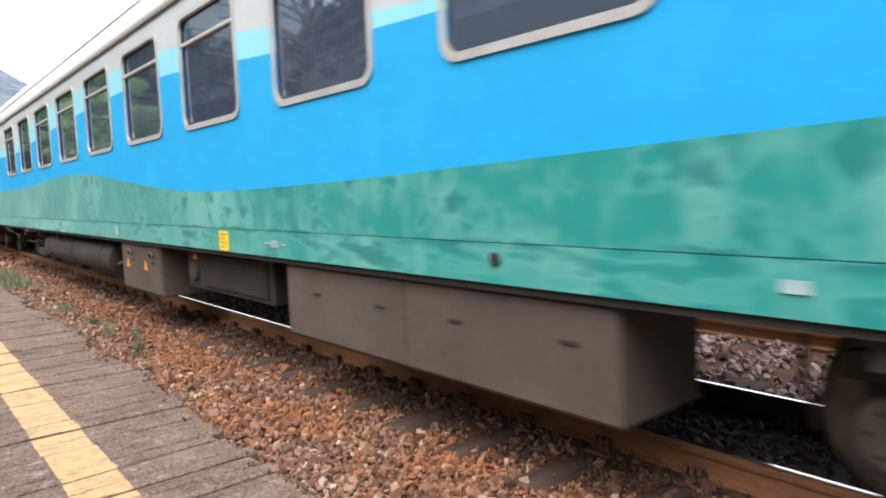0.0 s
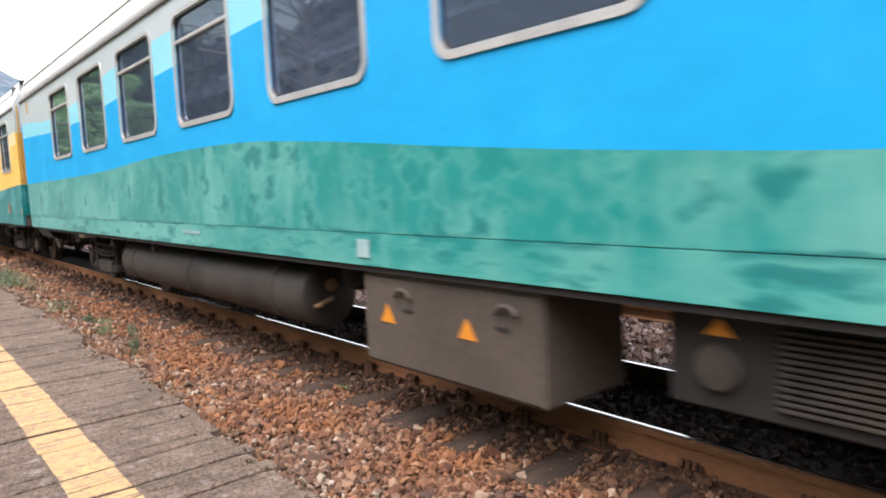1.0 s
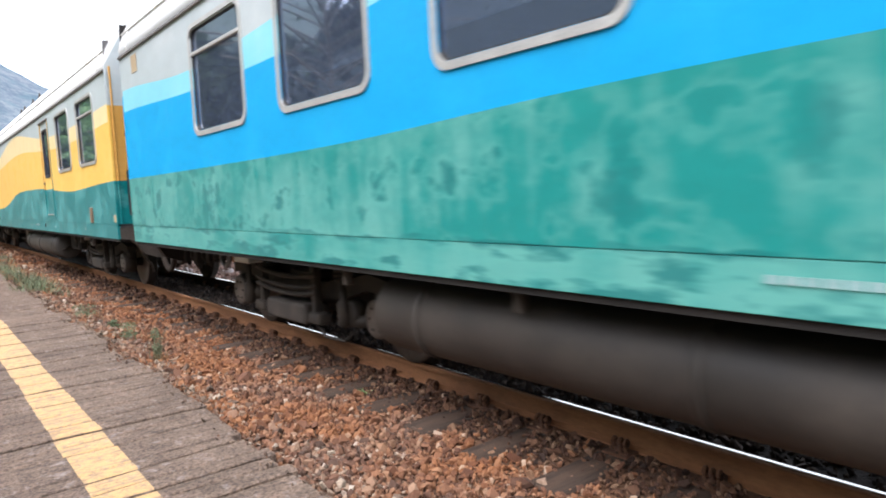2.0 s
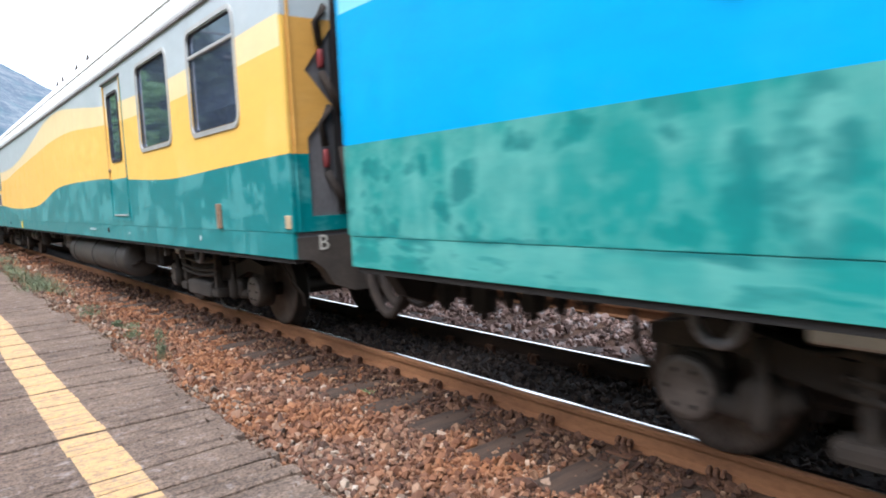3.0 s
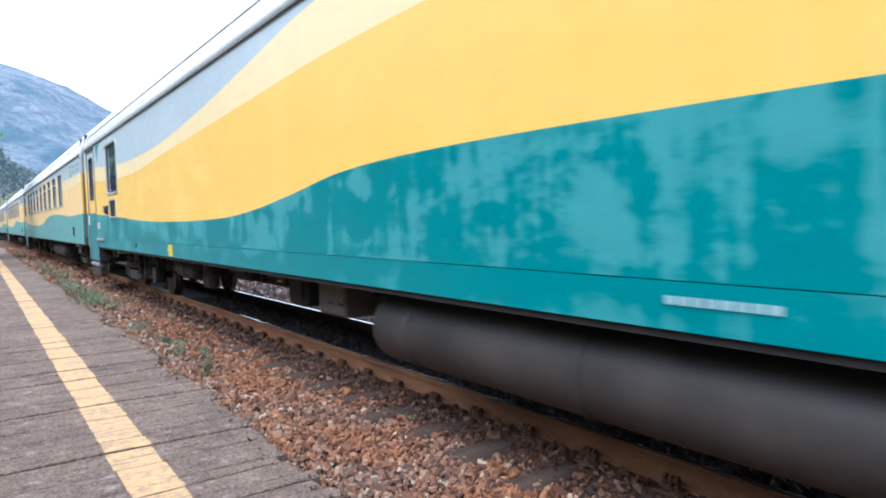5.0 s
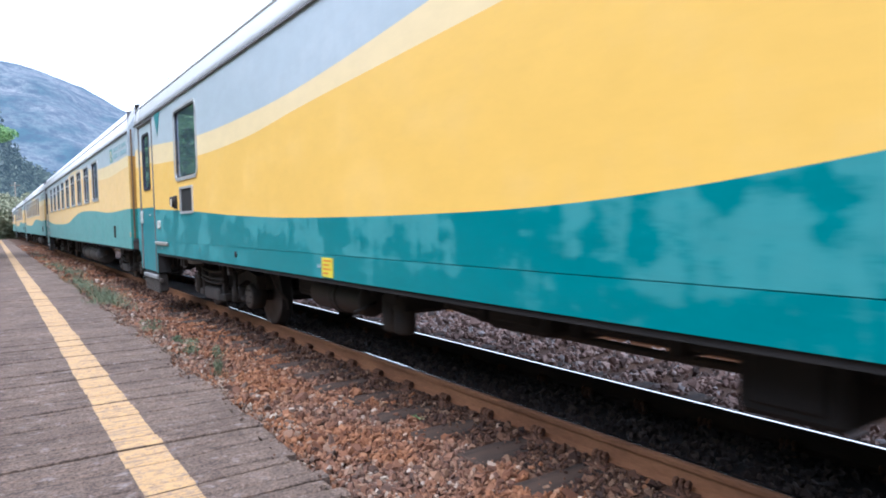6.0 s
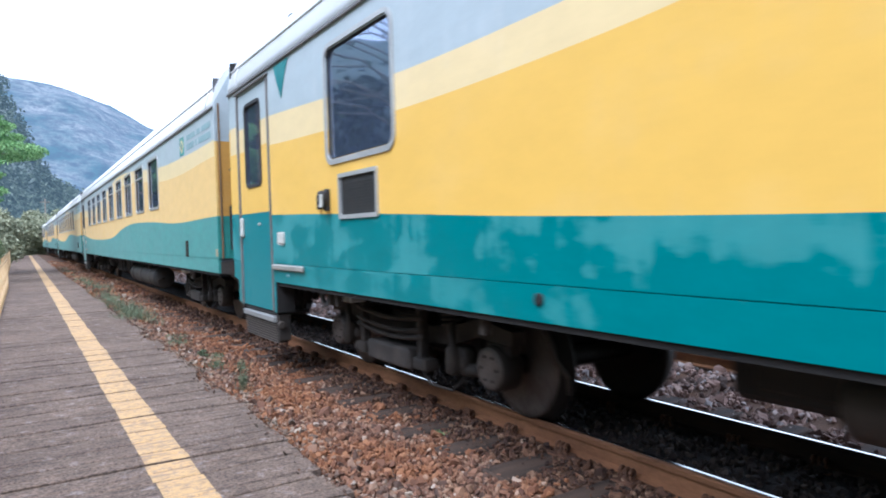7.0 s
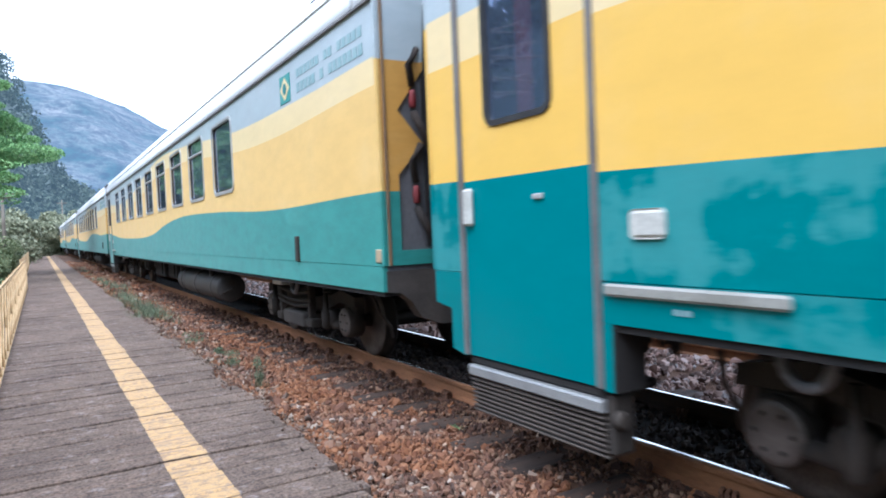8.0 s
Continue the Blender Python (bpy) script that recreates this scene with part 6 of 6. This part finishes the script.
# ---- weeds ----
def weed(x, y, h, blades, seed, spread=0.12, mat=GRASSB, label="straggly green weed growing in the ballast", lean=0.5, blade=(0.003, 0.007)):
    r = random.Random(seed)
    bm = bmesh.new()
    z0 = bed_height(x, y)
    for k in range(blades):
        a, hh = r.uniform(0, 6.28), h * r.uniform(0.45, 1.0)
        bx, by = x + r.gauss(0, spread * 0.5), y + r.gauss(0, spread * 0.9)
        dx, dy, w = math.cos(a), math.sin(a), r.uniform(*blade)
        prev = None
        for q in range(4):
            u = q / 3
            c = Vector((bx + dx * lean * hh * u * u * 0.6, by + dy * lean * hh * u * u * 0.6, z0 + hh * u * (1 - 0.12 * u)))
            o = Vector((-dy, dx, 0)) * w * (1 - 0.8 * u)
            row = (bm.verts.new(c - o), bm.verts.new(c + o))
            if prev:
                bm.faces.new((prev[0], prev[1], row[1], row[0]))
            prev = row
    return tagged(put_mesh("weed", bm, mat), label, "weed", kind="stuff")


for x, y, h, w, k in ((-1.42, 6.6, 0.36, 0.07, 1), (-1.36, 7.9, 0.24, 0.11, 2), (-1.42, 9.9, 0.22, 0.15, 3), (-1.30, 8.9, 0.12, 0.07, 5)):
    herb = weed(x, y, h, 34, k, w, lean=0.7, blade=(0.0015, 0.003))
    z = bed_height(x, y)
    leaf_cloud("leaf_tuft", [(x + 0.4 * w * math.sin(q * 2.1 + k), y + w * math.cos(q * 1.7), z + h * (0.25 + 0.11 * q), w * 0.55, w * 0.8, h * 0.14) for q in range(6)], 330, 0.011, GRASSB, 200 + k, herb)
weed(-0.475, 4.5, 0.06, 16, 4, 0.03, LEAF, "tiny green seedling on a sleeper", 1.2)
wr = random.Random(17)
for y0, y1, n, h in ((13.2, 16.6, 12, 0.28), (17.2, 20.5, 9, 0.22), (21.5, 29.0, 14, 0.26), (30.0, 46.0, 8, 0.22)):
    for k in range(n):
        y = y0 + (y1 - y0) * (k + wr.random()) / n
        weed(-1.40 + wr.gauss(0, 0.10) + (0.12 if y > 21 else 0), y, h * wr.uniform(0.55, 1.1), 75, 30 + int(y * 10), 0.26, GRASSB, "tuft of grass along the platform edge", wr.uniform(1.0, 1.6))


# ---- motion of the train ----
def motions():
    ticks = [0.1 * k for k in range(81)]
    coarse = [0.5 * k for k in range(17)]
    for car, s in CARS:
        walk(car, [(t, pose(0, s - gone(t), 0)) for t in coarse])
    for car, s in CARS[:3]:
        for frame_ in car.children:
            for w in frame_.children:
                if w.name.startswith("wheelset"):
                    x, y, z = w.location
                    walk(w, [(t, pose(x, y, z, math.degrees(gone(t) / 0.40), 0, 0)) for t in ticks])


motions()
